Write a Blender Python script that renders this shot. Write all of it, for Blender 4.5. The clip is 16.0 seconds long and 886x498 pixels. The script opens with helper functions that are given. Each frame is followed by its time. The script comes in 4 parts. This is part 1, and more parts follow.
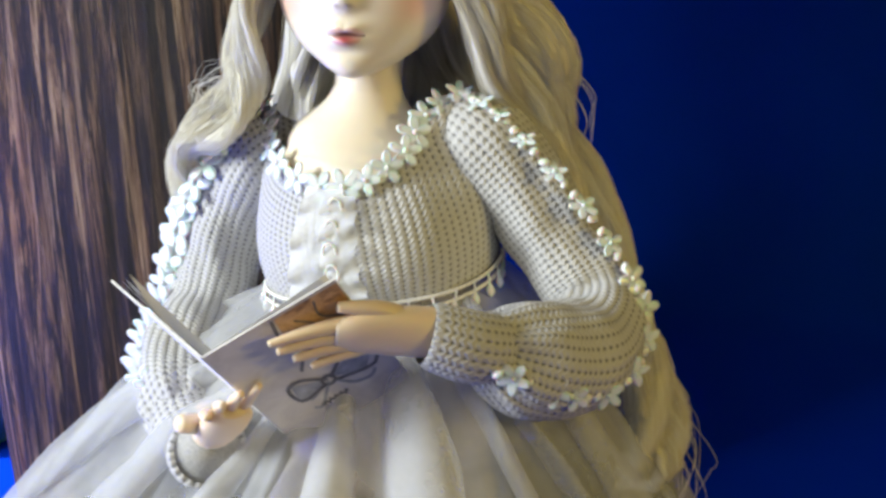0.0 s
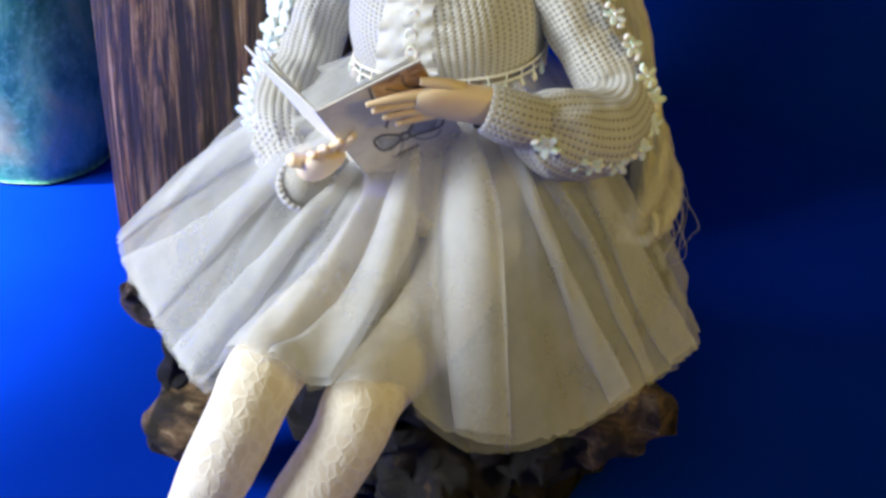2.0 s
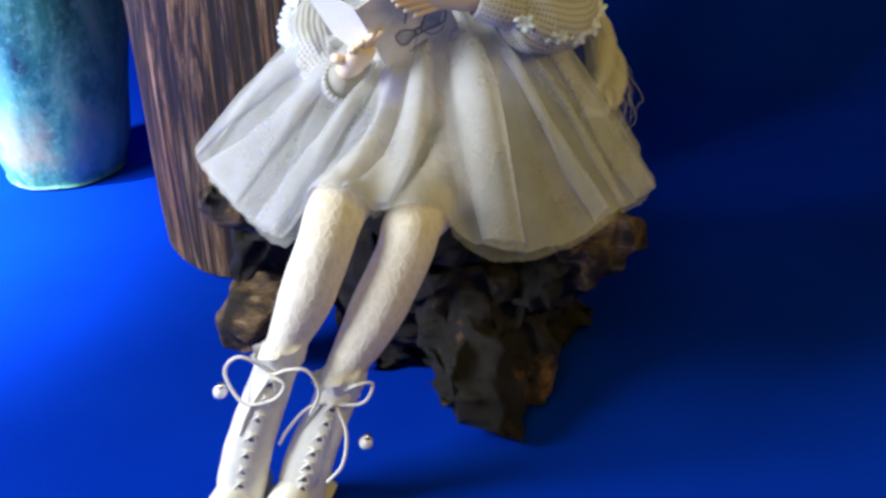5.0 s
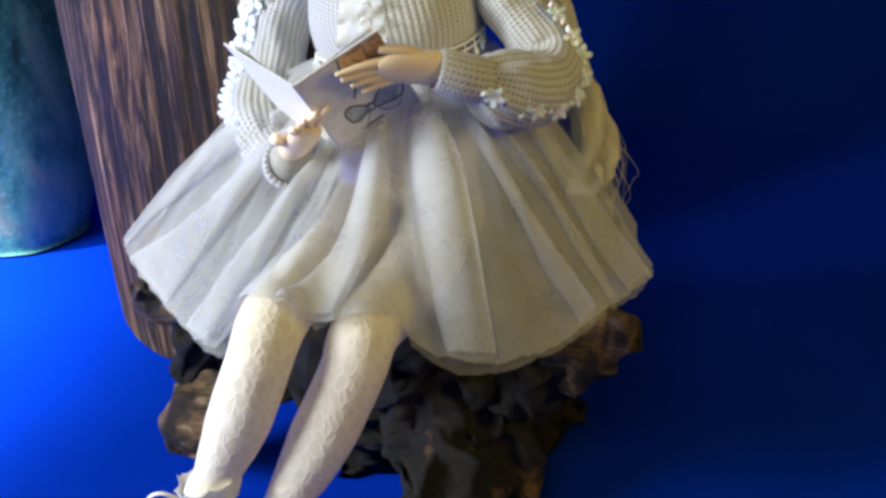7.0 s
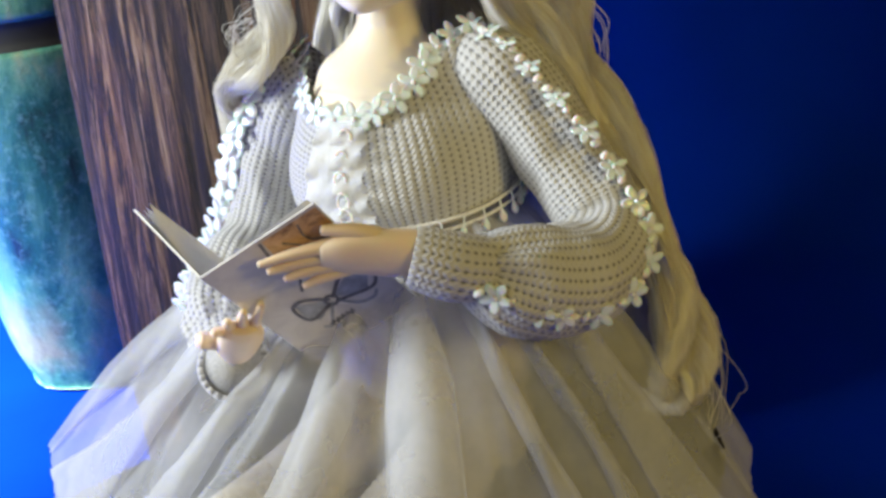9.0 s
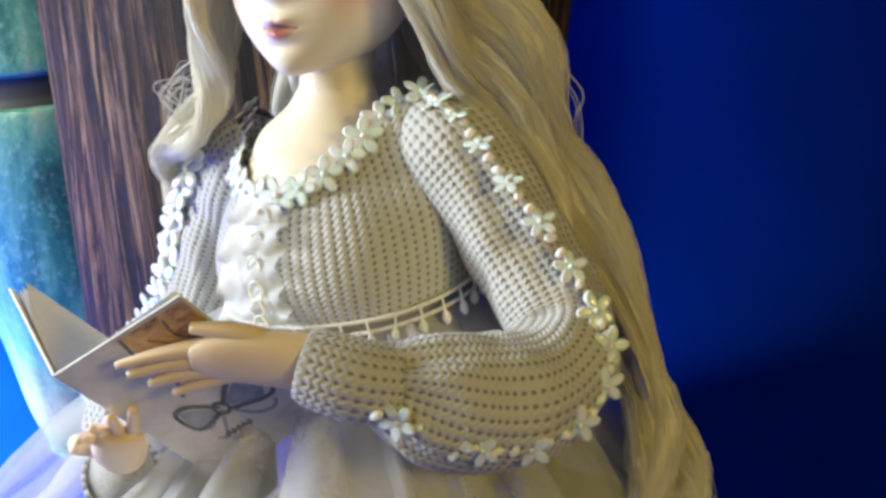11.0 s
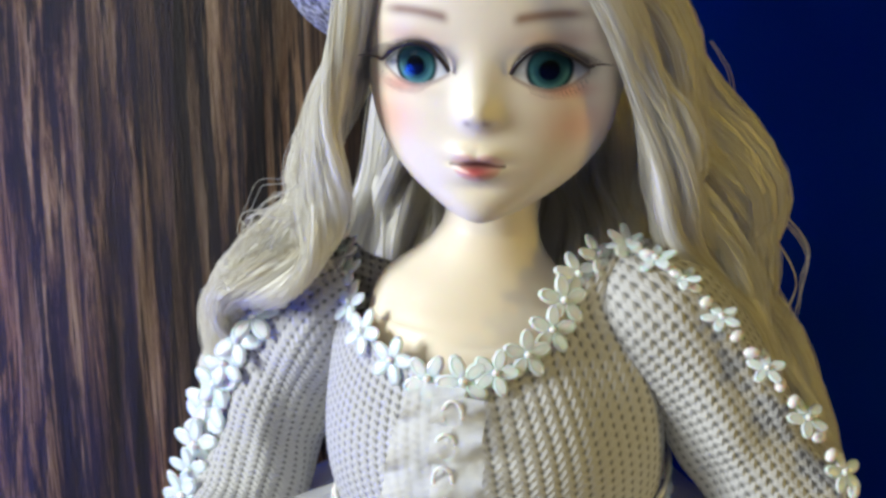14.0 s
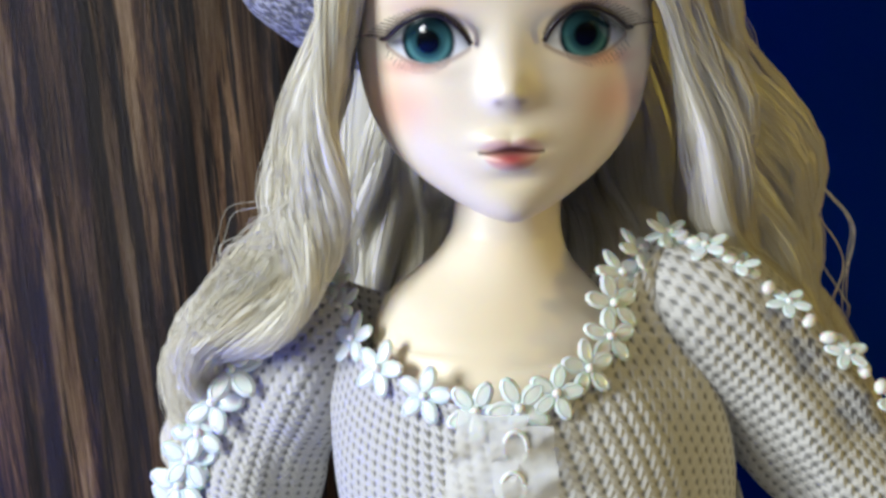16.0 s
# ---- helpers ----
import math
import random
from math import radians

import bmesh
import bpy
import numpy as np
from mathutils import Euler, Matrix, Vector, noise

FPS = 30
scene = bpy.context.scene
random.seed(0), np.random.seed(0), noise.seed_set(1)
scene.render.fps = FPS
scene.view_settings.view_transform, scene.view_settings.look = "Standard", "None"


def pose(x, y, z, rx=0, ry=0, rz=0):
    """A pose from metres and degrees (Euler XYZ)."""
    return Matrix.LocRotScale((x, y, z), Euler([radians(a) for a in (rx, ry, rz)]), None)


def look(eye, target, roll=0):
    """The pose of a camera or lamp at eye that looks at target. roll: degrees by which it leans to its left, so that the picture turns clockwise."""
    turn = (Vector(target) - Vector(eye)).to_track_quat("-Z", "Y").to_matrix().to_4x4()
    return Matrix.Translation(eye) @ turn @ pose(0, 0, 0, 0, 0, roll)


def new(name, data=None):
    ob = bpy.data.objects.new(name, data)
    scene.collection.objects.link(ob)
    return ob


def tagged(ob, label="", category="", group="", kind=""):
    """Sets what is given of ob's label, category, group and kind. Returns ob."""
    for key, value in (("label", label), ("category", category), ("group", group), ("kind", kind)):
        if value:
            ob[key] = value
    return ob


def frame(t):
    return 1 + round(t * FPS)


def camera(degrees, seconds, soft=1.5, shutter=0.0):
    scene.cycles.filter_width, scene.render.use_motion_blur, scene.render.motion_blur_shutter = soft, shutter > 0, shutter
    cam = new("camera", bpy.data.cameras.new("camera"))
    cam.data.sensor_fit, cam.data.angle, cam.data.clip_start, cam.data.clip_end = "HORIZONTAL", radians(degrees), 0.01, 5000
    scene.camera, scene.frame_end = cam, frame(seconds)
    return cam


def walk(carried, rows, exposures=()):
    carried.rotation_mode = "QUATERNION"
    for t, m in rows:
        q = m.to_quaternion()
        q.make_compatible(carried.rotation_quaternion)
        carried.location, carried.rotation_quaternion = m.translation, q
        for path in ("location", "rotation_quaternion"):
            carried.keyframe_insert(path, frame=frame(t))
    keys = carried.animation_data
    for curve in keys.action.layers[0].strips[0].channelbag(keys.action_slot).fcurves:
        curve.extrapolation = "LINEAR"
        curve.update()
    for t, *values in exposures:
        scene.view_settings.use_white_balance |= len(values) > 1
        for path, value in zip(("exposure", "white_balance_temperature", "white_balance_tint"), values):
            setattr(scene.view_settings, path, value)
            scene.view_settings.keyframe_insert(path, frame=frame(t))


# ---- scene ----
cam = camera(43.60, 16.0, soft=3.1)
walk(cam, [
    (0.0, pose(0.0887, -0.3089, 0.3516, 70.24, 1.51, 10.81)),
    (0.5, pose(0.0966, -0.3219, 0.3555, 63.09, -0.73, 11.74)),
    (1.0, pose(0.0844, -0.3356, 0.3717, 59.45, -2.37, 16.08)),
    (1.5, pose(0.0855, -0.3625, 0.3869, 56.90, -3.32, 15.62)),
    (2.0, pose(0.0958, -0.3953, 0.3896, 58.53, -2.23, 13.84)),
    (2.5, pose(0.0893, -0.4472, 0.4011, 58.87, -1.19, 15.07)),
    (3.0, pose(0.0675, -0.4878, 0.4055, 58.10, -0.92, 13.87)),
    (3.5, pose(0.0643, -0.5316, 0.3991, 60.63, 1.28, 10.22)),
    (4.0, pose(0.0773, -0.5599, 0.3913, 63.44, 2.05, 8.83)),
    (4.2, pose(0.0828, -0.5611, 0.3834, 62.28, 2.12, 8.02)),
    (6.3, pose(0.0951, -0.5157, 0.3645, 63.03, 2.32, 7.90)),
    (6.5, pose(0.0968, -0.5013, 0.3673, 63.55, 2.89, 8.28)),
    (7.0, pose(0.1059, -0.4712, 0.3659, 63.39, 3.11, 8.69)),
    (7.5, pose(0.1042, -0.4192, 0.3614, 62.27, 3.26, 10.75)),
    (8.0, pose(0.1064, -0.3569, 0.3576, 64.08, 4.27, 12.53)),
    (8.5, pose(0.1248, -0.3317, 0.3484, 67.03, 5.01, 17.57)),
    (9.0, pose(0.1492, -0.3069, 0.3468, 68.02, 5.97, 20.22)),
    (11.3, pose(0.1747, -0.2295, 0.3306, 72.34, 4.88, 27.84)),
    (11.5, pose(0.1582, -0.2248, 0.3315, 71.66, 4.83, 28.44)),
    (12.0, pose(0.1234, -0.2206, 0.3436, 70.23, 1.01, 26.93)),
    (12.5, pose(0.0844, -0.2102, 0.3526, 69.60, -1.79, 24.63)),
    (13.0, pose(0.0598, -0.2097, 0.3617, 70.36, -1.89, 23.16)),
    (13.5, pose(0.0437, -0.2110, 0.3677, 72.23, -0.87, 14.06)),
    (14.0, pose(0.0317, -0.2070, 0.3584, 70.96, -0.44, 10.95)),
    (14.5, pose(0.0233, -0.2063, 0.3489, 72.95, -0.93, 6.03)),
    (15.0, pose(0.0156, -0.1952, 0.3432, 72.85, 1.11, 3.51)),
    (15.5, pose(0.0026, -0.1898, 0.3412, 74.99, 1.95, 2.52)),
    (16.0, pose(-0.0093, -0.1817, 0.3359, 74.79, 2.81, 1.02)),
], exposures=[(0.0, 0.0), (9.0, 0.0), (11.5, 0.1), (13.0, -0.25), (16.0, -0.36)])

# ---- world and light ----
world = bpy.data.worlds.new("room")
world.use_nodes = True
world.node_tree.nodes["Background"].inputs[0].default_value = (1.0, 0.82, 0.52, 1)
world.node_tree.nodes["Background"].inputs[1].default_value = 0.006
scene.world = world


def area_light(name, eye, target, width, height, watts, colour):
    """A rectangular area light: window daylight, the room lamp and the added fills."""
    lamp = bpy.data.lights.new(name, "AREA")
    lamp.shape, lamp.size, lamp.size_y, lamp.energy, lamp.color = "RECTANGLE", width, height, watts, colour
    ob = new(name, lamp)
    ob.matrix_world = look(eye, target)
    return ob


# daylight from the room's window at the left, beside the table
area_light("area_light", (-0.8, -0.42, 0.57), (-0.05, 0.0, 0.2), 0.34, 0.42, 15.5, (0.95, 1.0, 1.0))
# narrow beam added to brighten the cloth at far left; no window stands there
side = area_light("cloth_patch_light", (-1.1, -0.3, 0.7), (-0.74, -0.02, 0.0), 0.08, 0.1, 28, (0.93, 1.0, 0.98))
side.data.spread = radians(48)
# soft warm fill added in front, with no known lamp behind it
area_light("front_fill", (-0.1, -0.95, 1.0), (0.0, 0.0, 0.22), 0.5, 0.4, 2.6, (1.0, 0.92, 0.66))
# the room's small yellow lamp, on the table's far side
area_light("room_lamp", (0.74, -0.26, 0.46), (0.0, 0.0, 0.26), 0.14, 0.14, 2.0, (1.0, 0.74, 0.14))

# ---- materials ----


class Nodes:
    """Short hand for a node material."""

    def __init__(self, name, rough=0.7, metal=0.0):
        self.mat = bpy.data.materials.new(name)
        self.mat.use_nodes = True
        self.tree = self.mat.node_tree
        self.bsdf = self.tree.nodes["Principled BSDF"]
        self.bsdf.inputs["Roughness"].default_value = rough
        self.bsdf.inputs["Metallic"].default_value = metal

    def add(self, kind, **values):
        node = self.tree.nodes.new(kind)
        for key, value in values.items():
            if key in node.inputs:
                node.inputs[key].default_value = value
        return node

    def link(self, a, b):
        self.tree.links.new(a, b)
        return self

    def coords(self, scale=(1, 1, 1), kind="Object"):
        tex, mapping = self.add("ShaderNodeTexCoord"), self.add("ShaderNodeMapping", Scale=scale)
        self.link(tex.outputs[kind], mapping.inputs["Vector"])
        return mapping.outputs["Vector"]

    def noise(self, where, scale, detail=6, rough=0.6, warp=0.0):
        n = self.add("ShaderNodeTexNoise", Scale=scale, Detail=detail, Roughness=rough, Distortion=warp)
        self.link(where, n.inputs["Vector"])
        return n.outputs["Fac"]

    def ramp(self, fac, stops):
        r = self.add("ShaderNodeValToRGB")
        while len(r.color_ramp.elements) < len(stops):
            r.color_ramp.elements.new(0.5)
        for e, (at, c) in zip(r.color_ramp.elements, stops):
            e.position, e.color = at, (*c, 1)
        self.link(fac, r.inputs["Fac"])
        return r.outputs["Color"]

    def mix(self, fac, a, b, how="MIX"):
        m = self.add("ShaderNodeMix")
        m.data_type, m.blend_type = "RGBA", how
        for value, socket in ((fac, m.inputs[0]), (a, m.inputs[6]), (b, m.inputs[7])):
            if isinstance(value, (int, float)):
                socket.default_value = value
            elif isinstance(value, tuple):
                socket.default_value = (*value, 1)
            else:
                self.link(value, socket)
        return m.outputs[2]

    def math(self, how, a, b=0.0):
        m = self.add("ShaderNodeMath")
        m.operation = how
        for value, socket in ((a, m.inputs[0]), (b, m.inputs[1])):
            if isinstance(value, (int, float)):
                socket.default_value = value
            else:
                self.link(value, socket)
        return m.outputs[0]

    def colour(self, socket):
        if isinstance(socket, tuple):
            self.bsdf.inputs["Base Color"].default_value = (*socket, 1)
        else:
            self.link(socket, self.bsdf.inputs["Base Color"])
        return self

    def bump(self, height, strength=0.4, distance=0.001):
        b = self.add("ShaderNodeBump", Strength=strength, Distance=distance)
        self.link(height, b.inputs["Height"])
        self.link(b.outputs["Normal"], self.bsdf.inputs["Normal"])
        return self


def plain(name, base, rough=0.5, metal=0.0, scale=300, amount=0.12, bump=0.15):
    n = Nodes(name, rough, metal)
    f = n.noise(n.coords(), scale, 5)
    dark = tuple(c * (1 - amount) for c in base)
    light = tuple(min(1, c * (1 + amount)) for c in base)
    n.colour(n.ramp(f, [(0.3, dark), (0.7, light)])).bump(f, bump, 0.0004)
    return n.mat


# blue cloth: soft, slightly napped
n = Nodes("blue_cloth", 0.9)
broad, fine = n.noise(n.coords(), 5, 3), n.noise(n.coords(), 900, 3)
n.colour(n.mix(0.25, n.ramp(broad, [(0.3, (0.0002, 0.02, 0.33)), (0.7, (0.0003, 0.031, 0.43))]), n.ramp(fine, [(0.3, (0.0002, 0.02, 0.32)), (0.7, (0.0003, 0.036, 0.48))])))
n.bsdf.inputs["Specular IOR Level"].default_value = 0.02
CLOTH = n.bump(fine, 0.1, 0.0005).mat

# weathered trunk with deep vertical grain
n = Nodes("grained_wood", 0.75)
grain = n.noise(n.coords((1, 1, 0.035)), 150, 9, 0.78, 0.4)
streak = n.noise(n.coords((1, 1, 0.05)), 60, 4, 0.6)
blotch = n.noise(n.coords((1, 1, 0.5)), 14, 3)
wood = n.ramp(grain, [(0.4, (0.004, 0.002, 0.002)), (0.47, (0.055, 0.026, 0.014)), (0.53, (0.23, 0.13, 0.062)), (0.66, (0.56, 0.39, 0.23))])
wood = n.mix(n.ramp(streak, [(0.38, (0.7, 0.7, 0.7)), (0.55, (0, 0, 0))]), wood, (0.03, 0.016, 0.01))
wood = n.mix(n.ramp(blotch, [(0.45, (0, 0, 0)), (0.65, (0.6, 0.6, 0.6))]), wood, n.mix(1.0, wood, (1.25, 0.86, 0.52), "MULTIPLY"))
lines = n.noise(n.coords((1, 1, 0.022)), 330, 5, 0.65)
wood = n.mix(n.ramp(lines, [(0.44, (0.95, 0.95, 0.95)), (0.5, (0, 0, 0))]), wood, (0.012, 0.007, 0.005))
WOOD = n.colour(wood).bump(grain, 1.0, 0.006).mat

# root wood: dark bark with raw orange breaks
n = Nodes("root_wood", 0.7)
where = n.coords((0.5, 1.5, 1.2))
rough = n.noise(where, 75, 9, 0.75, 0.8)
patch = n.noise(n.coords(), 22, 4, 0.6)
bark = n.ramp(rough, [(0.36, (0.004, 0.003, 0.003)), (0.54, (0.008, 0.005, 0.004)), (0.72, (0.045, 0.03, 0.02))])
raw = n.ramp(rough, [(0.3, (0.10, 0.04, 0.012)), (0.55, (0.36, 0.19, 0.07)), (0.75, (0.55, 0.4, 0.22))])
BARK = n.colour(n.mix(n.ramp(patch, [(0.62, (0, 0, 0)), (0.7, (0.8, 0.8, 0.8))]), bark, raw)).bump(rough, 1.0, 0.006).mat

n = Nodes("broken_wood", 0.7)
rough = n.noise(n.coords((0.4, 1.5, 1.5)), 90, 9, 0.75, 0.6)
patch = n.noise(n.coords(), 45, 4, 0.6)
raw = n.ramp(rough, [(0.38, (0.02, 0.012, 0.007)), (0.54, (0.2, 0.12, 0.06)), (0.74, (0.62, 0.5, 0.34))])
RAW = n.colour(n.mix(n.ramp(patch, [(0.44, (1, 1, 1)), (0.54, (0, 0, 0))]), raw, (0.02, 0.013, 0.009))).bump(rough, 1.0, 0.005).mat

# glazed teal pottery with runs, crackle and bare earthy patches
n = Nodes("teal_glaze", 0.32)
runs = n.noise(n.coords((1, 1, 0.35)), 28, 7, 0.65, 0.6)
speck = n.noise(n.coords(), 170, 6, 0.7)
glaze = n.ramp(runs, [(0.32, (0.02, 0.05, 0.045)), (0.45, (0.035, 0.19, 0.15)), (0.56, (0.13, 0.36, 0.25)), (0.7, (0.34, 0.42, 0.26))])
glaze = n.mix(n.ramp(speck, [(0.52, (0, 0, 0)), (0.66, (0.55, 0.55, 0.55))]), glaze, (0.26, 0.5, 0.42))
glaze = n.mix(n.ramp(n.noise(n.coords(), 11, 3), [(0.55, (0, 0, 0)), (0.68, (0.7, 0.7, 0.7))]), glaze, (0.30, 0.24, 0.15))
TEAL = n.colour(glaze).bump(speck, 0.5, 0.002).mat
BAND = plain("dark_band", (0.02, 0.02, 0.02), 0.6)

# doll: painted resin; a colour layer holds the makeup and some painted light and shade
n = Nodes("painted_resin", 0.42)
paint = n.add("ShaderNodeAttribute")
paint.attribute_name = "paint"
shine = n.add("ShaderNodeAttribute")
shine.attribute_name = "shine"
n.link(shine.outputs["Fac"], n.bsdf.inputs["Roughness"])
n.bsdf.inputs["Subsurface Weight"].default_value = 0.12
n.bsdf.inputs["Subsurface Radius"].default_value = (0.004, 0.002, 0.001)
n.bsdf.inputs["Subsurface Scale"].default_value = 0.5
RESIN = n.colour(paint.outputs["Color"]).mat

# lace stocking
n = Nodes("lace", 0.85)
cells = n.add("ShaderNodeTexVoronoi", Scale=230)
cells.feature = "DISTANCE_TO_EDGE"
warp = n.add("ShaderNodeTexNoise", Scale=160)
n.link(n.coords(), warp.inputs["Vector"])
mixed = n.mix(0.006, n.coords((1, 1, 0.55)), warp.outputs["Color"])
n.link(mixed, cells.inputs["Vector"])
thread = n.ramp(cells.outputs["Distance"], [(0.03, (0.85, 0.8, 0.72)), (0.2, (0.78, 0.71, 0.61))])
weave = n.noise(n.coords(), 60, 5)
n.bump(n.mix(0.4, n.ramp(cells.outputs["Distance"], [(0.03, (1, 1, 1)), (0.16, (0, 0, 0))]), weave), 0.32, 0.001)
LACE = n.colour(thread).mat


def knit(name, wale, course, light, dark, fleck=0.0):
    """Rib knit on the UV layer, which is in centimetres."""
    n = Nodes(name, 0.95)
    tex, split = n.add("ShaderNodeTexCoord"), n.add("ShaderNodeSeparateXYZ")
    n.link(tex.outputs["UV"], split.inputs[0])
    drift = n.math("MULTIPLY", n.math("SUBTRACT", n.noise(n.coords(), 90, 3), 0.5), 0.1)
    u = n.math("ADD", n.math("MULTIPLY", split.outputs["X"], math.pi / wale), n.math("MULTIPLY", drift, 3))
    rib = n.math("ABSOLUTE", n.math("SINE", u))
    lean = n.math("MULTIPLY", n.math("ABSOLUTE", n.math("COSINE", u)), 2.6)
    v = n.math("ADD", n.math("MULTIPLY", split.outputs["Y"], 2 * math.pi / course), n.math("ADD", lean, n.math("MULTIPLY", drift, 8)))
    stitch = n.math("ADD", n.math("MULTIPLY", n.math("SINE", v), 0.5), 0.5)
    fuzz = n.noise(n.coords(), 1400, 3)
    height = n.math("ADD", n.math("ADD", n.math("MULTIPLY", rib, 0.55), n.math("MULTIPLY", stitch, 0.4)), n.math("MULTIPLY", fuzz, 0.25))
    # yarn colour by stitch height: shade painted into the gaps between stitches
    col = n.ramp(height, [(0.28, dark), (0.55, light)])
    if fleck:
        col = n.mix(n.ramp(n.noise(n.coords(), 420, 3, 0.7), [(0.44, (fleck,) * 3), (0.56, (0, 0, 0))]), col, (0.03, 0.03, 0.035))
    n.bsdf.inputs["Sheen Weight"].default_value = 0.1 if fleck else 0.25
    return n.colour(col).bump(height, 0.75, 0.001).mat


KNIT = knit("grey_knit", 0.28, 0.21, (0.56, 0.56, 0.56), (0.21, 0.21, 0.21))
FINE_KNIT = knit("tweed_knit", 0.42, 0.4, (0.42, 0.42, 0.42), (0.05, 0.05, 0.055), 0.85)


def sheer(name, base, see, scale):
    """Thin net: part of the light goes straight through."""
    n = Nodes(name, 0.9)
    f = n.noise(n.coords(), scale, 4)
    n.colour(n.ramp(f, [(0.3, tuple(c * 0.94 for c in base)), (0.7, base)])).bump(n.noise(n.coords(), 1200, 2), 0.25, 0.0004)
    clear, blend = n.add("ShaderNodeBsdfTransparent"), n.add("ShaderNodeMixShader")
    n.link(n.ramp(f, [(0.25, (see * 1.12,) * 3), (0.75, (see * 0.88,) * 3)]), blend.inputs[0])
    n.link(n.bsdf.outputs[0], blend.inputs[1])
    n.link(clear.outputs[0], blend.inputs[2])
    n.link(blend.outputs[0], n.tree.nodes["Material Output"].inputs["Surface"])
    return n.mat


TULLE = sheer("grey_tulle", (0.74, 0.76, 0.8), 0.67, 30)
THIN_TULLE = sheer("thin_grey_tulle", (0.72, 0.74, 0.78), 0.78, 30)
ORGANZA = sheer("white_organza", (0.86, 0.88, 0.92), 0.48, 120)

# wig fibre
n = Nodes("wig_fibre", 0.42)
info = n.add("ShaderNodeNewGeometry")
n.colour(n.ramp(info.outputs["Random Per Island"], [(0.0, (0.72, 0.66, 0.5)), (0.3, (0.86, 0.83, 0.72)), (1.0, (0.93, 0.92, 0.86))]))
n.bsdf.inputs["Anisotropic"].default_value = 0.5
thin, fibre = n.add("ShaderNodeBsdfTranslucent"), n.add("ShaderNodeMixShader")
fibre.inputs[0].default_value = 0.18
n.link(n.bsdf.inputs["Base Color"].links[0].from_socket, thin.inputs["Color"])
n.link(n.bsdf.outputs[0], fibre.inputs[1]), n.link(thin.outputs[0], fibre.inputs[2])
n.link(fibre.outputs[0], n.tree.nodes["Material Output"].inputs["Surface"])
HAIR = n.mat

PEARL = plain("pearl_white", (0.9, 0.9, 0.92), 0.16, amount=0.04, bump=0.05)
PEARL.node_tree.nodes["Principled BSDF"].inputs["Subsurface Weight"].default_value = 0.4
PEARL.node_tree.nodes["Principled BSDF"].inputs["Subsurface Scale"].default_value = 0.002
CORD = plain("white_cord", (0.82, 0.81, 0.78), 0.7, scale=900, bump=0.5)
LEATHER = plain("white_leather", (0.8, 0.79, 0.76), 0.45, scale=200, amount=0.06, bump=0.3)
SHADOWED = plain("shaded_gap", (0.12, 0.11, 0.1), 0.5)
SILVER = plain("silver", (0.7, 0.7, 0.7), 0.25, 1.0)
PAPER = plain("paper", (0.8, 0.79, 0.78), 0.8, scale=500, amount=0.05)
n = Nodes("printed_cover", 0.5)
spots = n.noise(n.coords(), 90, 5, 0.6, 0.5)
COVER = n.colour(n.ramp(spots, [(0.35, (0.58, 0.55, 0.54)), (0.6, (0.74, 0.71, 0.68))])).mat
n = Nodes("amber_print", 0.5)
n.colour(n.ramp(n.noise(n.coords(), 160, 6, 0.7, 1.2), [(0.38, (0.22, 0.12, 0.07)), (0.48, (0.6, 0.36, 0.17)), (0.65, (0.74, 0.52, 0.3))]))
AMBER = n.mat
INK = plain("grey_ink", (0.16, 0.16, 0.19), 0.6, amount=0.4)
GREY_PRINT = plain("pale_grey_print", (0.36, 0.38, 0.43), 0.6, amount=0.3)

# ---- shape helpers, all in centimetres ----


def spline(points, n):
    """Catmull-Rom through the points, n samples."""
    p = np.array(points, float)
    p = np.vstack([2 * p[0] - p[1], p, 2 * p[-1] - p[-2]])
    out = []
    for u in np.linspace(0, len(p) - 3 - 1e-9, n):
        i, t = int(u), u - int(u)
        a, b, c, d = p[i:i + 4]
        out.append(0.5 * (2 * b + (c - a) * t + (2 * a - 5 * b + 4 * c - d) * t * t + (3 * b - a - 3 * c + d) * t ** 3))
    return np.array(out)


def closed(points, n):
    """A closed smooth curve through the points."""
    p = np.array(points, float)
    out = []
    for u in np.linspace(0, len(p), n, endpoint=False):
        i, t = int(u), u - int(u)
        a, b, c, d = (p[(i + k - 1) % len(p)] for k in range(4))
        out.append(0.5 * (2 * b + (c - a) * t + (2 * a - 5 * b + 4 * c - d) * t * t + (3 * b - a - 3 * c + d) * t ** 3))
    return np.array(out)


def grid(bm, pts, wrap=True, uv=None):
    """Quads over an array of points, rows by columns; uv in the same shape or None."""
    rows, cols = pts.shape[:2]
    v = [[bm.verts.new(Vector(pts[i, j]) * 0.01) for j in range(cols)] for i in range(rows)]
    layer = bm.loops.layers.uv.verify() if uv is not None else None
    for i in range(rows - 1):
        for j in range(cols if wrap else cols - 1):
            k = (j + 1) % cols
            face = bm.faces.new((v[i][j], v[i][k], v[i + 1][k], v[i + 1][j]))
            if layer:
                last = wrap and k == 0
                du = uv[0, 1, 0] - uv[0, 0, 0]
                for loop, (a, b) in zip(face.loops, ((i, j), (i, k), (i + 1, k), (i + 1, j))):
                    loop[layer].uv = (uv[a, b, 0] if not (last and b == 0) else uv[a, cols - 1, 0] + du, uv[a, b, 1])
    return v


